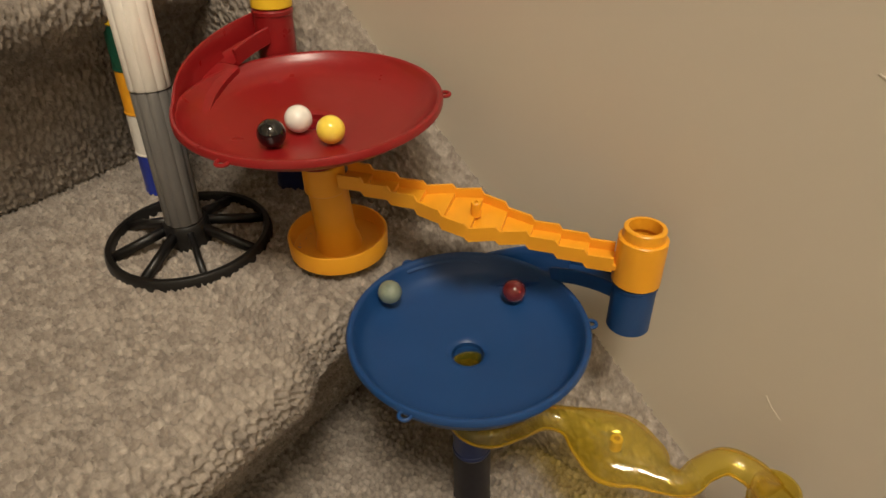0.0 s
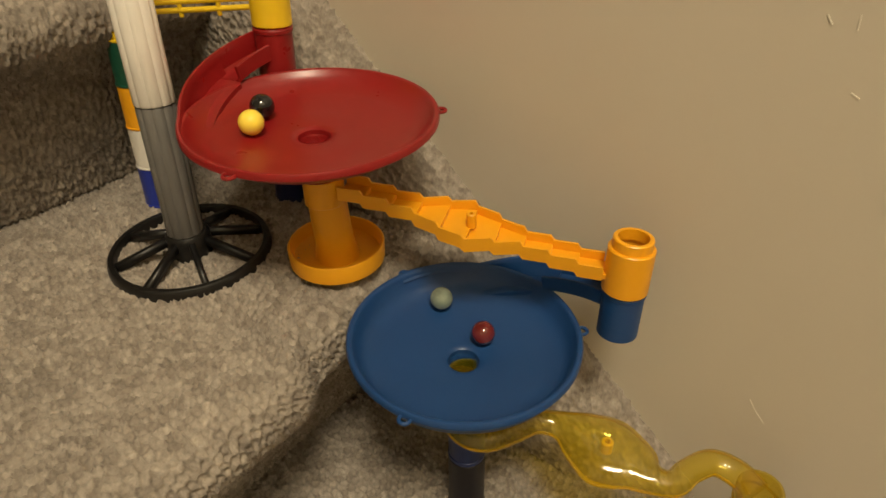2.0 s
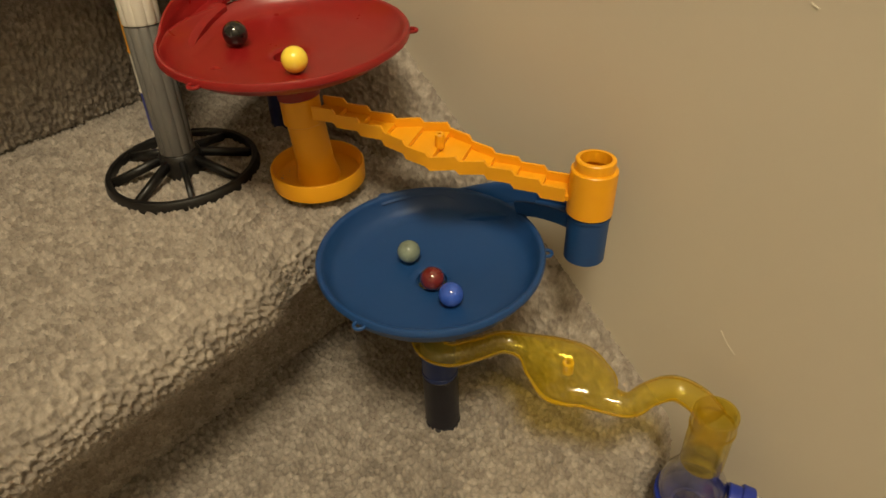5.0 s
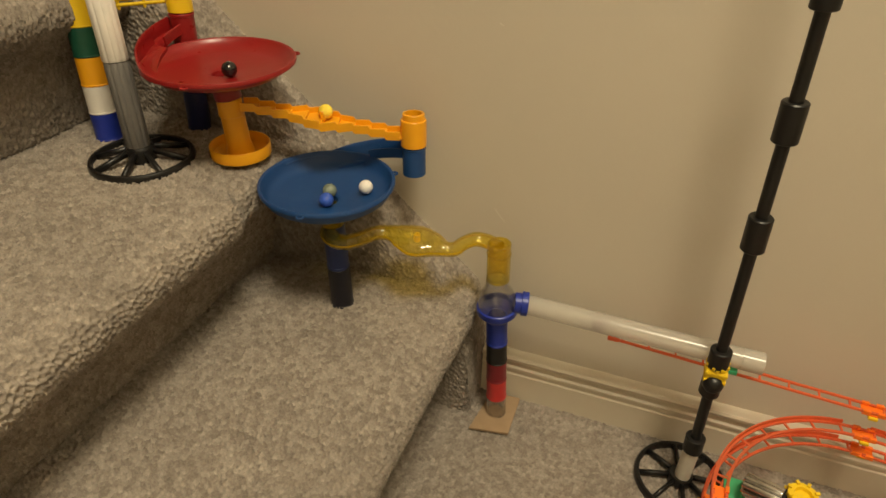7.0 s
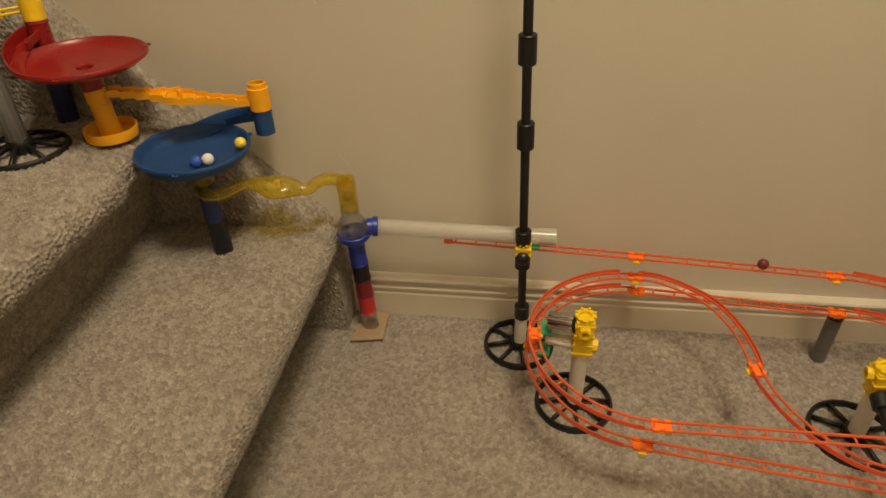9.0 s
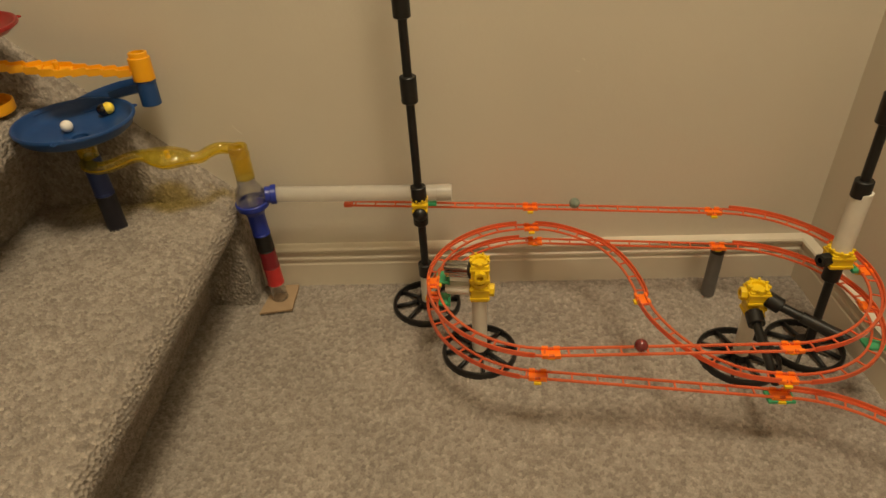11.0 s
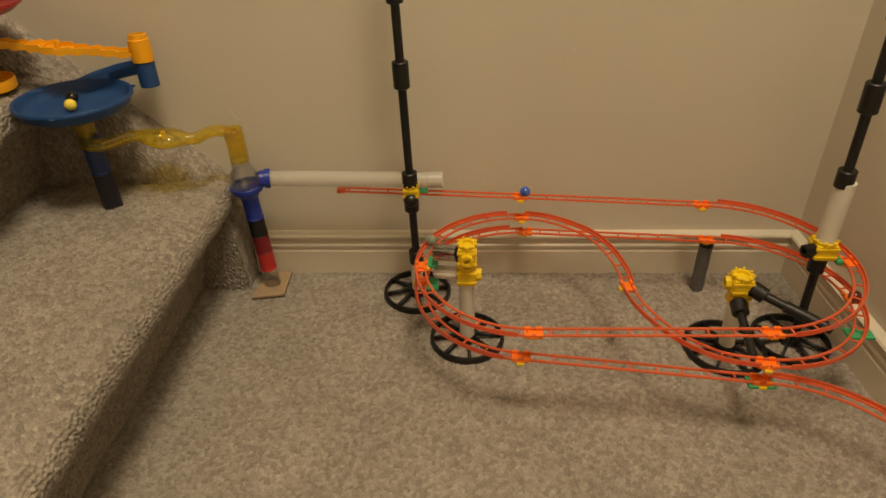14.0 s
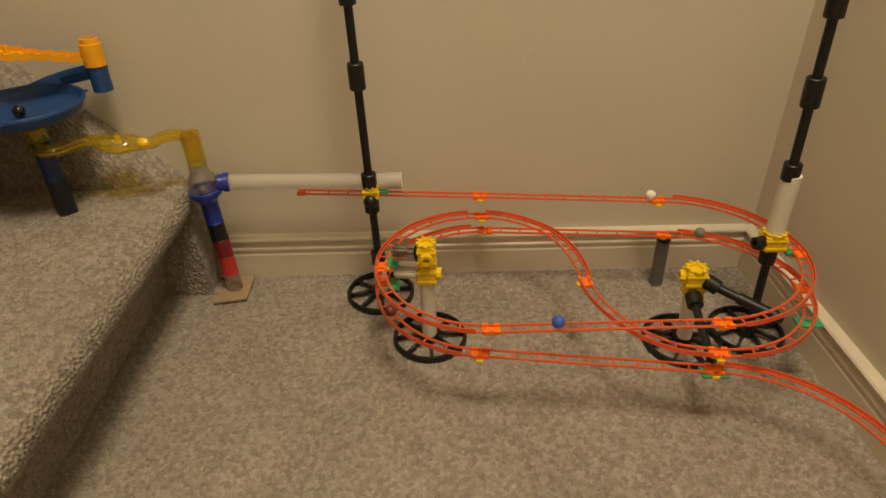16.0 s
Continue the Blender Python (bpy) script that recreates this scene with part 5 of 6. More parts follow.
        (11.1, -0.1314, 0.3131, 0.3254), (11.2, -0.1580, 0.2910, 0.3251), (11.3, -0.1632, 0.2591, 0.3243), (11.4, -0.1461, 0.2356, 0.3227), (11.5, -0.1187, 0.2358, 0.3198), (11.6, -0.0922, 0.2532, 0.3194),
        (11.7, -0.0807, 0.2772, 0.3217), (11.8, -0.0928, 0.2997, 0.3230), (11.9, -0.1194, 0.3072, 0.3234), (12, -0.1448, 0.2952, 0.3233), (12.1, -0.1555, 0.2706, 0.3227), (12.2, -0.1477, 0.2482, 0.3216),
        (12.3, -0.1280, 0.2420, 0.3194), (12.5, -0.1025, 0.2724, 0.3181), (12.7, -0.1121, 0.3024, 0.3224), (13, -0.1259, 0.2615, 0.3175), (13.3, -0.1105, 0.2950, 0.3209), (13.5, -0.1403, 0.2793, 0.3205),
        (13.8, -0.1020, 0.2880, 0.3200), (14, -0.1269, 0.2714, 0.3181), (14.3, -0.0973, 0.2866, 0.3202), (14.5, -0.1214, 0.2906, 0.3201), (14.8, -0.1091, 0.2741, 0.3177), (14.9, -0.1145, 0.2625, 0.3090),
        (15, -0.1100, 0.2590, 0.2900), (15.3, -0.1130, 0.2600, 0.2793), (15.5, -0.0830, 0.2461, 0.2755), (15.7, -0.0474, 0.2839, 0.2713), (16, 0.0072, 0.2832, 0.2672),
    ],
    "green": [
        (0, -0.1714, 0.2595, 0.3299), (0.1, -0.1615, 0.2304, 0.3297), (0.2, -0.1352, 0.2150, 0.3250), (0.3, -0.0990, 0.2196, 0.3235), (0.4, -0.0698, 0.2421, 0.3243), (0.5, -0.0594, 0.2723, 0.3271),
        (0.6, -0.0716, 0.3000, 0.3297), (0.7, -0.1027, 0.3173, 0.3271), (0.8, -0.1366, 0.3107, 0.3253), (0.9, -0.1634, 0.2876, 0.3261), (1, -0.1715, 0.2614, 0.3299), (1.1, -0.1663, 0.2388, 0.3298),
        (1.2, -0.1491, 0.2279, 0.3243), (1.3, -0.1180, 0.2256, 0.3218), (1.4, -0.0873, 0.2418, 0.3212), (1.5, -0.0708, 0.2744, 0.3235), (1.6, -0.0703, 0.2984, 0.3297), (1.7, -0.0889, 0.3124, 0.3271),
        (1.8, -0.1119, 0.3155, 0.3254), (1.9, -0.1354, 0.3084, 0.3247), (2, -0.1502, 0.2883, 0.3232), (2.1, -0.1487, 0.2616, 0.3212), (2.2, -0.1275, 0.2423, 0.3194), (2.3, -0.0979, 0.2420, 0.3197),
        (2.4, -0.0784, 0.2611, 0.3216), (2.5, -0.0764, 0.2838, 0.3231), (2.6, -0.0884, 0.2993, 0.3234), (2.7, -0.1072, 0.3056, 0.3231), (2.8, -0.1290, 0.2979, 0.3220), (2.9, -0.1393, 0.2759, 0.3200),
        (3, -0.1306, 0.2493, 0.3189), (3.1, -0.1031, 0.2415, 0.3193), (3.2, -0.0837, 0.2535, 0.3207), (3.3, -0.0828, 0.2722, 0.3210), (3.4, -0.0915, 0.2881, 0.3212), (3.5, -0.1069, 0.2967, 0.3213),
        (3.6, -0.1243, 0.2960, 0.3213), (3.7, -0.1386, 0.2867, 0.3212), (3.8, -0.1459, 0.2721, 0.3209), (3.9, -0.1446, 0.2564, 0.3205), (4, -0.1358, 0.2444, 0.3199), (4.1, -0.1222, 0.2390, 0.3194),
        (4.2, -0.1081, 0.2416, 0.3190), (4.3, -0.0976, 0.2508, 0.3188), (4.4, -0.0934, 0.2634, 0.3189), (4.5, -0.0961, 0.2756, 0.3191), (4.6, -0.1048, 0.2842, 0.3193), (4.7, -0.1162, 0.2867, 0.3194),
        (4.8, -0.1270, 0.2832, 0.3194), (4.9, -0.1340, 0.2749, 0.3192), (5, -0.1358, 0.2648, 0.3190), (5.1, -0.1324, 0.2559, 0.3186), (5.2, -0.1252, 0.2506, 0.3182), (5.3, -0.1168, 0.2502, 0.3177),
        (5.4, -0.1154, 0.2473, 0.3181), (5.5, -0.0995, 0.2596, 0.3181), (5.6, -0.1108, 0.2822, 0.3188), (5.7, -0.1340, 0.2842, 0.3201), (5.8, -0.1410, 0.2680, 0.3198), (5.9, -0.1261, 0.2589, 0.3176),
        (6, -0.0983, 0.2657, 0.3182), (6.1, -0.0926, 0.2718, 0.3193), (6.2, -0.1041, 0.2710, 0.3178), (6.3, -0.0959, 0.2569, 0.3187), (6.4, -0.0885, 0.2600, 0.3197), (6.5, -0.1054, 0.2727, 0.3178),
        (6.6, -0.1167, 0.2737, 0.3175), (6.7, -0.1134, 0.2621, 0.3142), (6.8, -0.0968, 0.2647, 0.3184), (6.9, -0.0992, 0.2710, 0.3184), (7, -0.1168, 0.2693, 0.3163), (7.1, -0.1128, 0.2382, 0.3194),
        (7.2, -0.1022, 0.2507, 0.3183), (7.3, -0.1027, 0.2397, 0.3196), (7.4, -0.0961, 0.2373, 0.3206), (7.5, -0.1048, 0.2537, 0.3177), (7.6, -0.1134, 0.2762, 0.3178), (7.75, -0.1145, 0.2625, 0.3120),
        (7.85, -0.1100, 0.2590, 0.2900), (8, -0.1120, 0.2570, 0.2795), (8.1, -0.0930, 0.2405, 0.2765), (8.2, -0.0734, 0.2636, 0.2741), (8.3, -0.0538, 0.2827, 0.2719), (8.4, -0.0210, 0.2855, 0.2694),
        (8.5, 0.0039, 0.2829, 0.2675), (8.6, 0.0181, 0.2926, 0.2657), (8.7, 0.0299, 0.3182, 0.2637), (8.8, 0.0440, 0.3200, 0.2625), (8.95, 0.0575, 0.3125, 0.2600), (9.05, 0.0590, 0.3135, 0.2130),
        (9.2, 0.0640, 0.3165, 0.1880), (9.4, 0.1578, 0.3235, 0.1867), (10.4, 0.3330, 0.3250, 0.1852), (10.55, 0.3438, 0.3365, 0.1667), (10.7, 0.3996, 0.3360, 0.1649), (10.85, 0.4554, 0.3354, 0.1632),
        (11, 0.5111, 0.3344, 0.1612), (11.15, 0.5669, 0.3334, 0.1593), (11.3, 0.6227, 0.3325, 0.1573), (11.45, 0.6785, 0.3315, 0.1554), (11.6, 0.7341, 0.3287, 0.1539), (11.75, 0.7857, 0.3084, 0.1529),
        (11.9, 0.8255, 0.2698, 0.1519), (12.05, 0.8461, 0.2184, 0.1508), (12.2, 0.8434, 0.1631, 0.1498), (12.35, 0.8181, 0.1139, 0.1487), (12.5, 0.7785, 0.0809, 0.1477), (12.6, 0.7327, 0.0647, 0.1469),
        (12.7, 0.6880, 0.0623, 0.1462), (12.8, 0.6431, 0.0619, 0.1457), (12.9, 0.5983, 0.0615, 0.1451), (13, 0.5550, 0.0610, 0.1446), (13.1, 0.5104, 0.0606, 0.1441), (13.2, 0.4674, 0.0602, 0.1436),
        (13.3, 0.4305, 0.0618, 0.1427), (13.4, 0.3898, 0.0750, 0.1414), (13.5, 0.3538, 0.1016, 0.1400), (13.6, 0.3358, 0.1246, 0.1390), (13.7, 0.3224, 0.1528, 0.1381), (13.8, 0.3158, 0.1833, 0.1371),
        (13.9, 0.3162, 0.2146, 0.1361), (14, 0.3251, 0.2485, 0.1350), (14.1, 0.3367, 0.2711, 0.1342), (14.2, 0.3551, 0.2939, 0.1333), (14.3, 0.3779, 0.3123, 0.1324), (14.4, 0.4041, 0.3254, 0.1314),
        (14.5, 0.4287, 0.3319, 0.1306), (14.6, 0.4824, 0.3309, 0.1286), (14.7, 0.5265, 0.3072, 0.1270), (14.8, 0.5579, 0.2689, 0.1254), (14.9, 0.5735, 0.2213, 0.1237), (15, 0.5778, 0.1720, 0.1223),
        (15.1, 0.5911, 0.1243, 0.1214), (15.2, 0.6173, 0.0830, 0.1204), (15.3, 0.6563, 0.0537, 0.1194), (15.4, 0.7043, 0.0443, 0.1184), (15.5, 0.7567, 0.0510, 0.1168), (15.6, 0.8105, 0.0830, 0.1149),
        (15.7, 0.8457, 0.1393, 0.1129), (15.8, 0.8493, 0.2056, 0.1109), (15.9, 0.8204, 0.2654, 0.1089), (16, 0.7666, 0.3045, 0.1069),
    ],
    "red": [
        (0, -0.1143, 0.3112, 0.3242), (0.1, -0.1306, 0.3048, 0.3235), (0.2, -0.1399, 0.2862, 0.3213), (0.3, -0.1307, 0.2589, 0.3183), (0.4, -0.1044, 0.2475, 0.3185), (0.5, -0.0820, 0.2565, 0.3209),
        (0.6, -0.0785, 0.2738, 0.3219), (0.7, -0.0900, 0.2846, 0.3209), (0.8, -0.1125, 0.2857, 0.3192), (0.9, -0.1342, 0.2700, 0.3189), (1, -0.1348, 0.2519, 0.3192), (1.1, -0.1144, 0.2429, 0.3187),
        (1.2, -0.0922, 0.2583, 0.3192), (1.3, -0.0934, 0.2800, 0.3199), (1.4, -0.1108, 0.2919, 0.3202), (1.5, -0.1272, 0.2857, 0.3197), (1.6, -0.1313, 0.2645, 0.3183), (1.7, -0.1109, 0.2480, 0.3180),
        (1.8, -0.0918, 0.2567, 0.3193), (1.9, -0.0936, 0.2734, 0.3193), (2, -0.1129, 0.2812, 0.3186), (2.1, -0.1328, 0.2705, 0.3188), (2.2, -0.1287, 0.2563, 0.3181), (2.3, -0.1074, 0.2536, 0.3175),
        (2.4, -0.0950, 0.2718, 0.3190), (2.5, -0.1042, 0.2821, 0.3191), (2.6, -0.1201, 0.2737, 0.3177), (2.7, -0.1221, 0.2538, 0.3175), (2.8, -0.1060, 0.2509, 0.3179), (2.9, -0.0980, 0.2636, 0.3183),
        (3, -0.1115, 0.2779, 0.3181), (3.1, -0.1246, 0.2702, 0.3177), (3.2, -0.1182, 0.2521, 0.3174), (3.3, -0.1056, 0.2584, 0.3172), (3.4, -0.1050, 0.2720, 0.3178), (3.5, -0.1171, 0.2782, 0.3182),
        (3.6, -0.1286, 0.2703, 0.3182), (3.7, -0.1270, 0.2567, 0.3179), (3.8, -0.1144, 0.2525, 0.3172), (3.9, -0.1043, 0.2620, 0.3173), (4, -0.1077, 0.2748, 0.3179), (4.1, -0.1210, 0.2770, 0.3182),
        (4.2, -0.1295, 0.2664, 0.3181), (4.3, -0.1242, 0.2543, 0.3177), (4.4, -0.1110, 0.2541, 0.3170), (4.5, -0.1040, 0.2656, 0.3174), (4.6, -0.1110, 0.2765, 0.3179), (4.7, -0.1243, 0.2750, 0.3182),
        (4.8, -0.1293, 0.2625, 0.3180), (4.9, -0.1209, 0.2528, 0.3175), (5, -0.1084, 0.2566, 0.3169), (5.1, -0.1040, 0.2682, 0.3176), (5.2, -0.1145, 0.2625, 0.3120), (5.3, -0.1100, 0.2590, 0.2900),
        (5.4, -0.0843, 0.2447, 0.2756), (5.5, -0.0722, 0.2667, 0.2739), (5.6, -0.0573, 0.2815, 0.2722), (5.7, -0.0460, 0.2841, 0.2712), (5.8, -0.0267, 0.2855, 0.2698), (5.9, -0.0107, 0.2852, 0.2687),
        (6, 0.0177, 0.2913, 0.2658), (6.1, 0.0269, 0.3153, 0.2640), (6.2, 0.0517, 0.3169, 0.2618), (6.33, 0.0575, 0.3125, 0.2600), (6.43, 0.0590, 0.3135, 0.2130), (6.58, 0.0640, 0.3165, 0.1880),
        (6.75, 0.0980, 0.3231, 0.1872), (7, 0.1725, 0.3237, 0.1865), (7.3, 0.2400, 0.3242, 0.1860), (7.9, 0.3330, 0.3250, 0.1852), (8, 0.3438, 0.3365, 0.1667), (8.1, 0.3559, 0.3364, 0.1663),
        (8.2, 0.3681, 0.3363, 0.1659), (8.3, 0.3883, 0.3361, 0.1653), (8.4, 0.4118, 0.3359, 0.1646), (8.5, 0.4328, 0.3357, 0.1639), (8.6, 0.4602, 0.3353, 0.1630), (8.7, 0.4972, 0.3347, 0.1617),
        (8.8, 0.5341, 0.3340, 0.1604), (8.9, 0.5735, 0.3333, 0.1590), (9, 0.6128, 0.3326, 0.1577), (9.1, 0.6557, 0.3319, 0.1562), (9.2, 0.7018, 0.3311, 0.1545), (9.3, 0.7455, 0.3261, 0.1537),
        (9.4, 0.7835, 0.3099, 0.1529), (9.5, 0.8124, 0.2862, 0.1523), (9.6, 0.8316, 0.2597, 0.1516), (9.7, 0.8432, 0.2312, 0.1511), (9.8, 0.8479, 0.2008, 0.1505), (9.9, 0.8452, 0.1702, 0.1499),
        (10, 0.8336, 0.1376, 0.1492), (10.1, 0.8182, 0.1140, 0.1487), (10.2, 0.7952, 0.0918, 0.1481), (10.3, 0.7678, 0.0754, 0.1475), (10.4, 0.7373, 0.0655, 0.1469), (10.5, 0.7055, 0.0625, 0.1464),
        (10.6, 0.6734, 0.0622, 0.1460), (10.7, 0.6414, 0.0619, 0.1456), (10.8, 0.6093, 0.0616, 0.1453), (10.9, 0.5773, 0.0612, 0.1449), (11, 0.5452, 0.0609, 0.1445), (11.1, 0.5132, 0.0606, 0.1441),
        (11.2, 0.4811, 0.0603, 0.1438), (11.3, 0.4491, 0.0600, 0.1434), (11.4, 0.4232, 0.0631, 0.1425), (11.5, 0.3930, 0.0734, 0.1415), (11.6, 0.3660, 0.0905, 0.1405), (11.7, 0.3436, 0.1133, 0.1395),
        (11.8, 0.3271, 0.1407, 0.1385), (11.9, 0.3175, 0.1712, 0.1375), (12, 0.3152, 0.2031, 0.1365), (12.1, 0.3203, 0.2346, 0.1355), (12.2, 0.3326, 0.2641, 0.1344), (12.3, 0.3514, 0.2899, 0.1334),
        (12.4, 0.3757, 0.3107, 0.1324), (12.5, 0.4078, 0.3266, 0.1313), (12.6, 0.4495, 0.3339, 0.1300), (12.7, 0.4947, 0.3262, 0.1281), (12.8, 0.5338, 0.3015, 0.1267), (12.9, 0.5602, 0.2639, 0.1252),
        (13, 0.5741, 0.2176, 0.1236), (13.1, 0.5774, 0.1742, 0.1223), (13.2, 0.5886, 0.1300, 0.1215), (13.3, 0.6113, 0.0904, 0.1206), (13.4, 0.6449, 0.0597, 0.1197), (13.5, 0.6894, 0.0463, 0.1187),
        (13.6, 0.7328, 0.0454, 0.1175), (13.7, 0.7753, 0.0585, 0.1162), (13.8, 0.8117, 0.0841, 0.1149), (13.9, 0.8379, 0.1201, 0.1135), (14, 0.8511, 0.1646, 0.1121), (14.1, 0.8488, 0.2079, 0.1108),
        (14.2, 0.8317, 0.2499, 0.1094), (14.3, 0.8016, 0.2838, 0.1081), (14.4, 0.7622, 0.3061, 0.1067), (14.5, 0.7219, 0.3146, 0.1055), (14.6, 0.6711, 0.3190, 0.1050), (14.7, 0.6241, 0.3230, 0.1047),
        (14.8, 0.5772, 0.3270, 0.1043), (14.9, 0.5302, 0.3310, 0.1040), (15, 0.4833, 0.3349, 0.1036), (15.1, 0.4531, 0.3378, 0.1034), (15.2, 0.4230, 0.3357, 0.1031), (15.3, 0.3940, 0.3270, 0.1028),
        (15.4, 0.3678, 0.3119, 0.1025), (15.5, 0.3456, 0.2914, 0.1022), (15.6, 0.3276, 0.2643, 0.1019), (15.7, 0.3165, 0.2337, 0.1016), (15.8, 0.3131, 0.2014, 0.1013), (15.9, 0.3175, 0.1691, 0.1010),
        (16, 0.3295, 0.1389, 0.1007),
    ],
    "blue": [
        (0, -0.2185, 0.2605, 0.4120), (0.2, -0.2150, 0.2615, 0.4085), (0.3, -0.2045, 0.2673, 0.4049), (0.4, -0.1975, 0.2700, 0.4034), (0.5, -0.1849, 0.2748, 0.4008), (0.6, -0.1704, 0.2804, 0.3977),
        (0.7, -0.1558, 0.2859, 0.3947), (0.8, -0.1460, 0.2948, 0.3923), (0.9, -0.1368, 0.3009, 0.3902), (1, -0.1240, 0.2990, 0.3880), (1.1, -0.1152, 0.3015, 0.3862), (1.2, -0.1047, 0.3055, 0.3840),
        (1.3, -0.0926, 0.3101, 0.3814), (1.4, -0.0781, 0.3156, 0.3784), (1.5, -0.0625, 0.3216, 0.3751), (1.65, -0.0575, 0.3235, 0.3741), (1.75, -0.0500, 0.3265, 0.3740), (2.15, -0.0462, 0.3270, 0.3520),
        (2.3, -0.1267, 0.3305, 0.3310), (2.4, -0.1547, 0.3040, 0.3323), (2.5, -0.1709, 0.2722, 0.3301), (2.6, -0.1667, 0.2397, 0.3298), (2.7, -0.1462, 0.2158, 0.3284), (2.8, -0.1139, 0.2122, 0.3246),
        (2.9, -0.0814, 0.2273, 0.3241), (3, -0.0607, 0.2551, 0.3257), (3.1, -0.0613, 0.2822, 0.3290), (3.2, -0.0849, 0.3092, 0.3265), (3.3, -0.1162, 0.3177, 0.3264), (3.4, -0.1465, 0.3070, 0.3260),
        (3.5, -0.1646, 0.2816, 0.3255), (3.6, -0.1646, 0.2511, 0.3249), (3.7, -0.1474, 0.2273, 0.3241), (3.8, -0.1199, 0.2183, 0.3233), (3.9, -0.0926, 0.2269, 0.3227), (4, -0.0754, 0.2493, 0.3226),
        (4.1, -0.0742, 0.2763, 0.3229), (4.2, -0.0887, 0.2981, 0.3232), (4.3, -0.1127, 0.3070, 0.3233), (4.4, -0.1371, 0.3005, 0.3233), (4.5, -0.1529, 0.2817, 0.3230), (4.6, -0.1551, 0.2581, 0.3225),
        (4.7, -0.1436, 0.2385, 0.3219), (4.8, -0.1234, 0.2299, 0.3211), (4.9, -0.1023, 0.2348, 0.3204), (5, -0.0880, 0.2505, 0.3201), (5.1, -0.0853, 0.2706, 0.3204), (5.2, -0.0943, 0.2875, 0.3207),
        (5.3, -0.1112, 0.2954, 0.3209), (5.4, -0.1346, 0.2914, 0.3214), (5.5, -0.1393, 0.2686, 0.3196), (5.6, -0.1312, 0.2499, 0.3189), (5.7, -0.1182, 0.2573, 0.3157), (5.8, -0.1047, 0.2767, 0.3184),
        (5.9, -0.0997, 0.2918, 0.3209), (6, -0.1026, 0.2955, 0.3214), (6.1, -0.1091, 0.2870, 0.3195), (6.2, -0.1224, 0.2741, 0.3179), (6.3, -0.1182, 0.2583, 0.3151), (6.4, -0.0979, 0.2450, 0.3194),
        (6.5, -0.0926, 0.2667, 0.3191), (6.6, -0.0888, 0.2851, 0.3212), (6.7, -0.1045, 0.2973, 0.3216), (6.8, -0.1219, 0.2931, 0.3206), (6.9, -0.1256, 0.2683, 0.3177), (7, -0.1087, 0.2489, 0.3180),
        (7.1, -0.1060, 0.2581, 0.3172), (7.2, -0.0934, 0.2614, 0.3189), (7.3, -0.1092, 0.2723, 0.3174), (7.4, -0.1264, 0.2673, 0.3177), (7.5, -0.1194, 0.2491, 0.3179), (7.6, -0.1077, 0.2735, 0.3177),
        (7.7, -0.1161, 0.2855, 0.3192), (7.8, -0.1081, 0.2870, 0.3195), (7.9, -0.1235, 0.2742, 0.3180), (8, -0.1240, 0.2514, 0.3180), (8.1, -0.1045, 0.2516, 0.3180), (8.2, -0.0916, 0.2582, 0.3192),
        (8.3, -0.1042, 0.2700, 0.3177), (8.4, -0.1127, 0.2611, 0.3122), (8.5, -0.1226, 0.2664, 0.3170), (8.6, -0.0840, 0.2713, 0.3207), (8.9, -0.1432, 0.2563, 0.3202), (9, -0.1083, 0.2509, 0.3177),
        (9.1, -0.1072, 0.2755, 0.3180), (9.2, -0.1163, 0.2694, 0.3162), (9.3, -0.1383, 0.2672, 0.3194), (9.5, -0.0979, 0.2570, 0.3184), (9.7, -0.1313, 0.2966, 0.3220), (10, -0.1049, 0.2750, 0.3181),
        (10.2, -0.1271, 0.2635, 0.3177), (10.29, -0.1248, 0.2587, 0.3174), (10.38, -0.1206, 0.2574, 0.3166), (10.47, -0.1182, 0.2640, 0.3138), (10.57, -0.1123, 0.2667, 0.3145), (10.66, -0.1067, 0.2679, 0.3171),
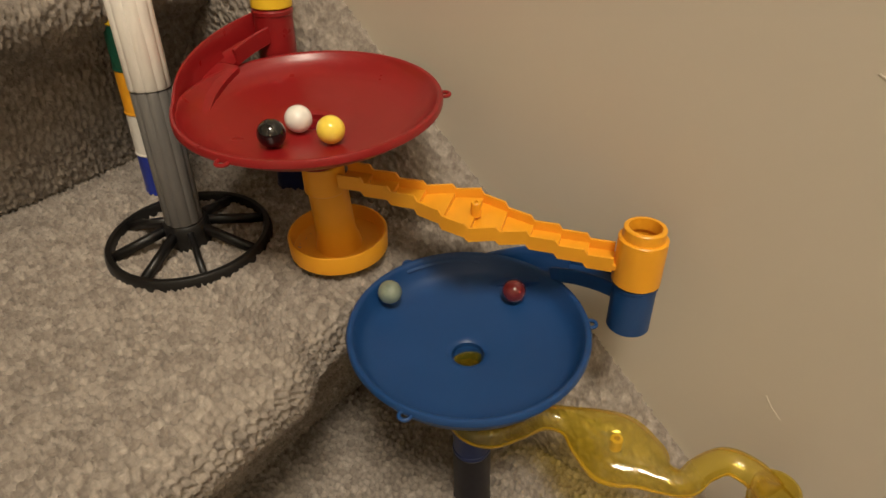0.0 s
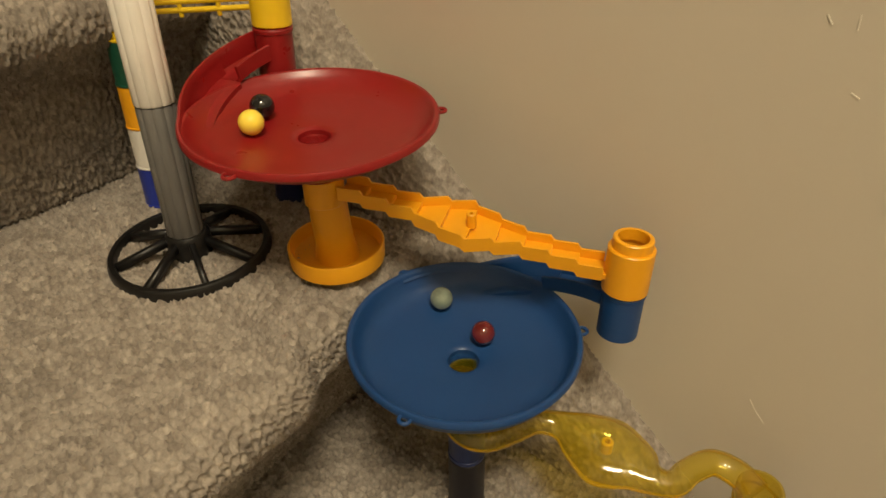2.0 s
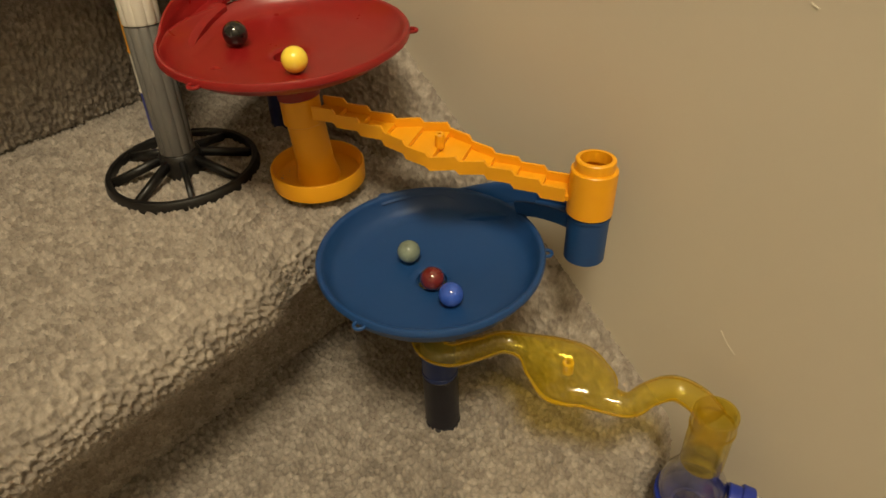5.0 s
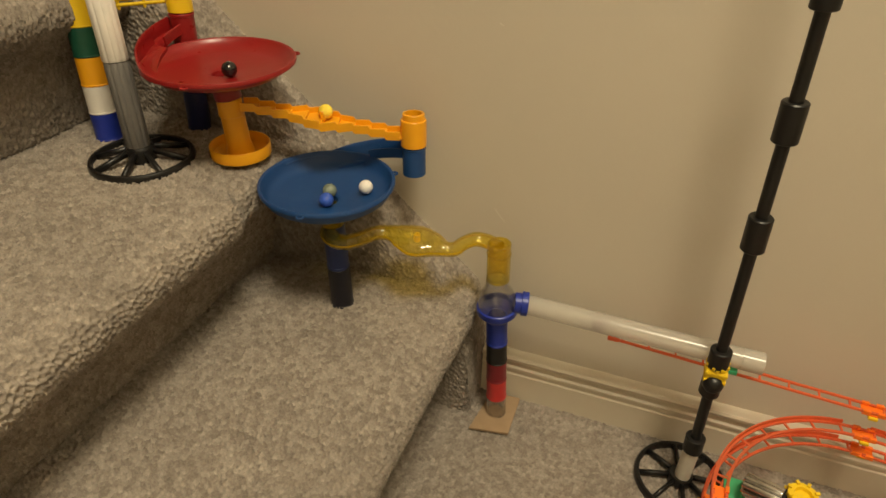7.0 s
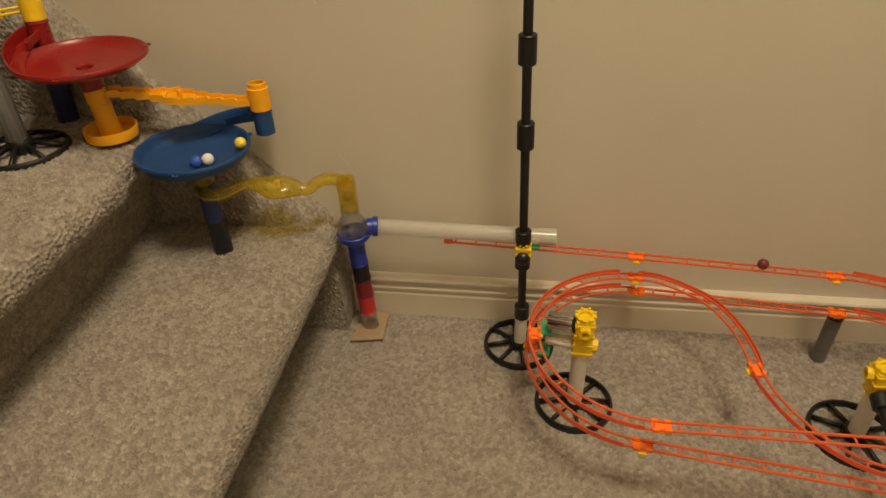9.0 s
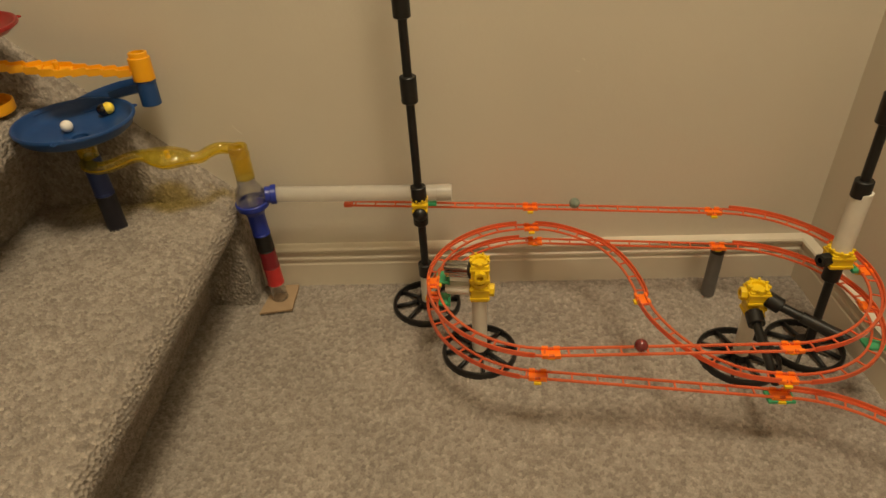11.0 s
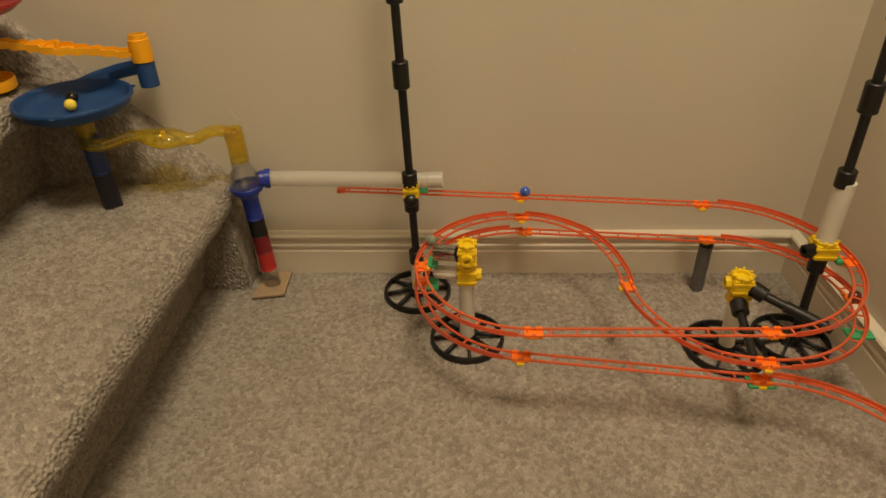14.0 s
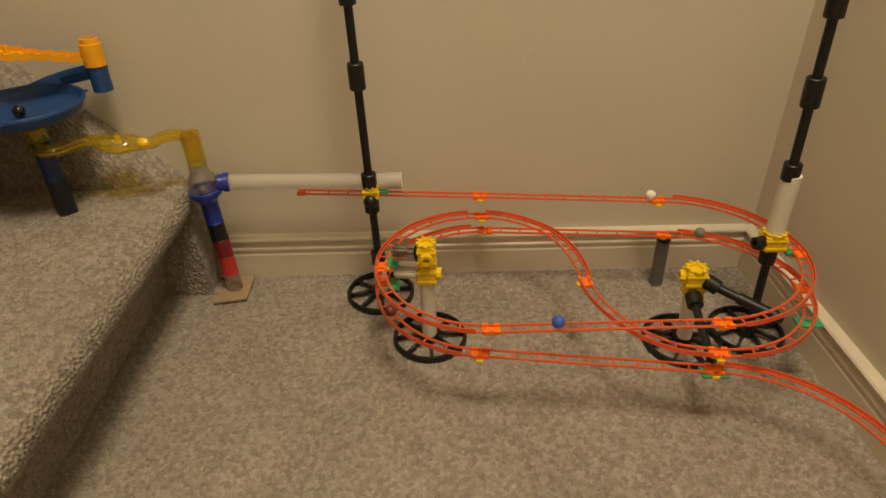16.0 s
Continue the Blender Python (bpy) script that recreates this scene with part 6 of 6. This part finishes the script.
        (10.75, -0.1071, 0.2726, 0.3177), (10.85, -0.1145, 0.2625, 0.3120), (10.95, -0.1100, 0.2590, 0.2900), (11.05, -0.1120, 0.2570, 0.2795), (11.15, -0.0909, 0.2409, 0.2763), (11.25, -0.0722, 0.2667, 0.2739),
        (11.35, -0.0470, 0.2840, 0.2713), (11.45, -0.0134, 0.2853, 0.2689), (11.55, 0.0152, 0.2870, 0.2663), (11.65, 0.0276, 0.3162, 0.2639), (11.8, 0.0575, 0.3125, 0.2600), (11.9, 0.0590, 0.3135, 0.2130),
        (12.05, 0.0640, 0.3165, 0.1880), (12.2, 0.0980, 0.3231, 0.1872), (12.5, 0.1541, 0.3235, 0.1867), (13.45, 0.3330, 0.3250, 0.1852), (13.5, 0.3389, 0.3366, 0.1668), (13.6, 0.3559, 0.3364, 0.1663),
        (13.7, 0.3762, 0.3362, 0.1657), (13.8, 0.4031, 0.3359, 0.1648), (13.9, 0.4301, 0.3357, 0.1640), (14, 0.4554, 0.3354, 0.1632), (14.1, 0.4988, 0.3346, 0.1617), (14.2, 0.5406, 0.3339, 0.1602),
        (14.3, 0.5823, 0.3332, 0.1587), (14.4, 0.6241, 0.3324, 0.1573), (14.5, 0.6642, 0.3317, 0.1559), (14.6, 0.7119, 0.3310, 0.1543), (14.7, 0.7550, 0.3232, 0.1535), (14.8, 0.7923, 0.3040, 0.1528),
        (14.9, 0.8210, 0.2761, 0.1520), (15, 0.8401, 0.2410, 0.1513), (15.1, 0.8478, 0.2018, 0.1505), (15.2, 0.8432, 0.1621, 0.1497), (15.3, 0.8267, 0.1257, 0.1490), (15.4, 0.8002, 0.0957, 0.1482),
        (15.5, 0.7643, 0.0739, 0.1475), (15.6, 0.7185, 0.0629, 0.1466), (15.7, 0.6692, 0.0621, 0.1460), (15.8, 0.6199, 0.0617, 0.1454), (15.9, 0.5706, 0.0612, 0.1448), (16, 0.5229, 0.0607, 0.1443),
    ],
}



def motions():
    for key, rows in MARBLE_ROWS.items():
        walk(MARBLES[key], [(t, pose(x, y, z)) for t, x, y, z in rows])


motions()
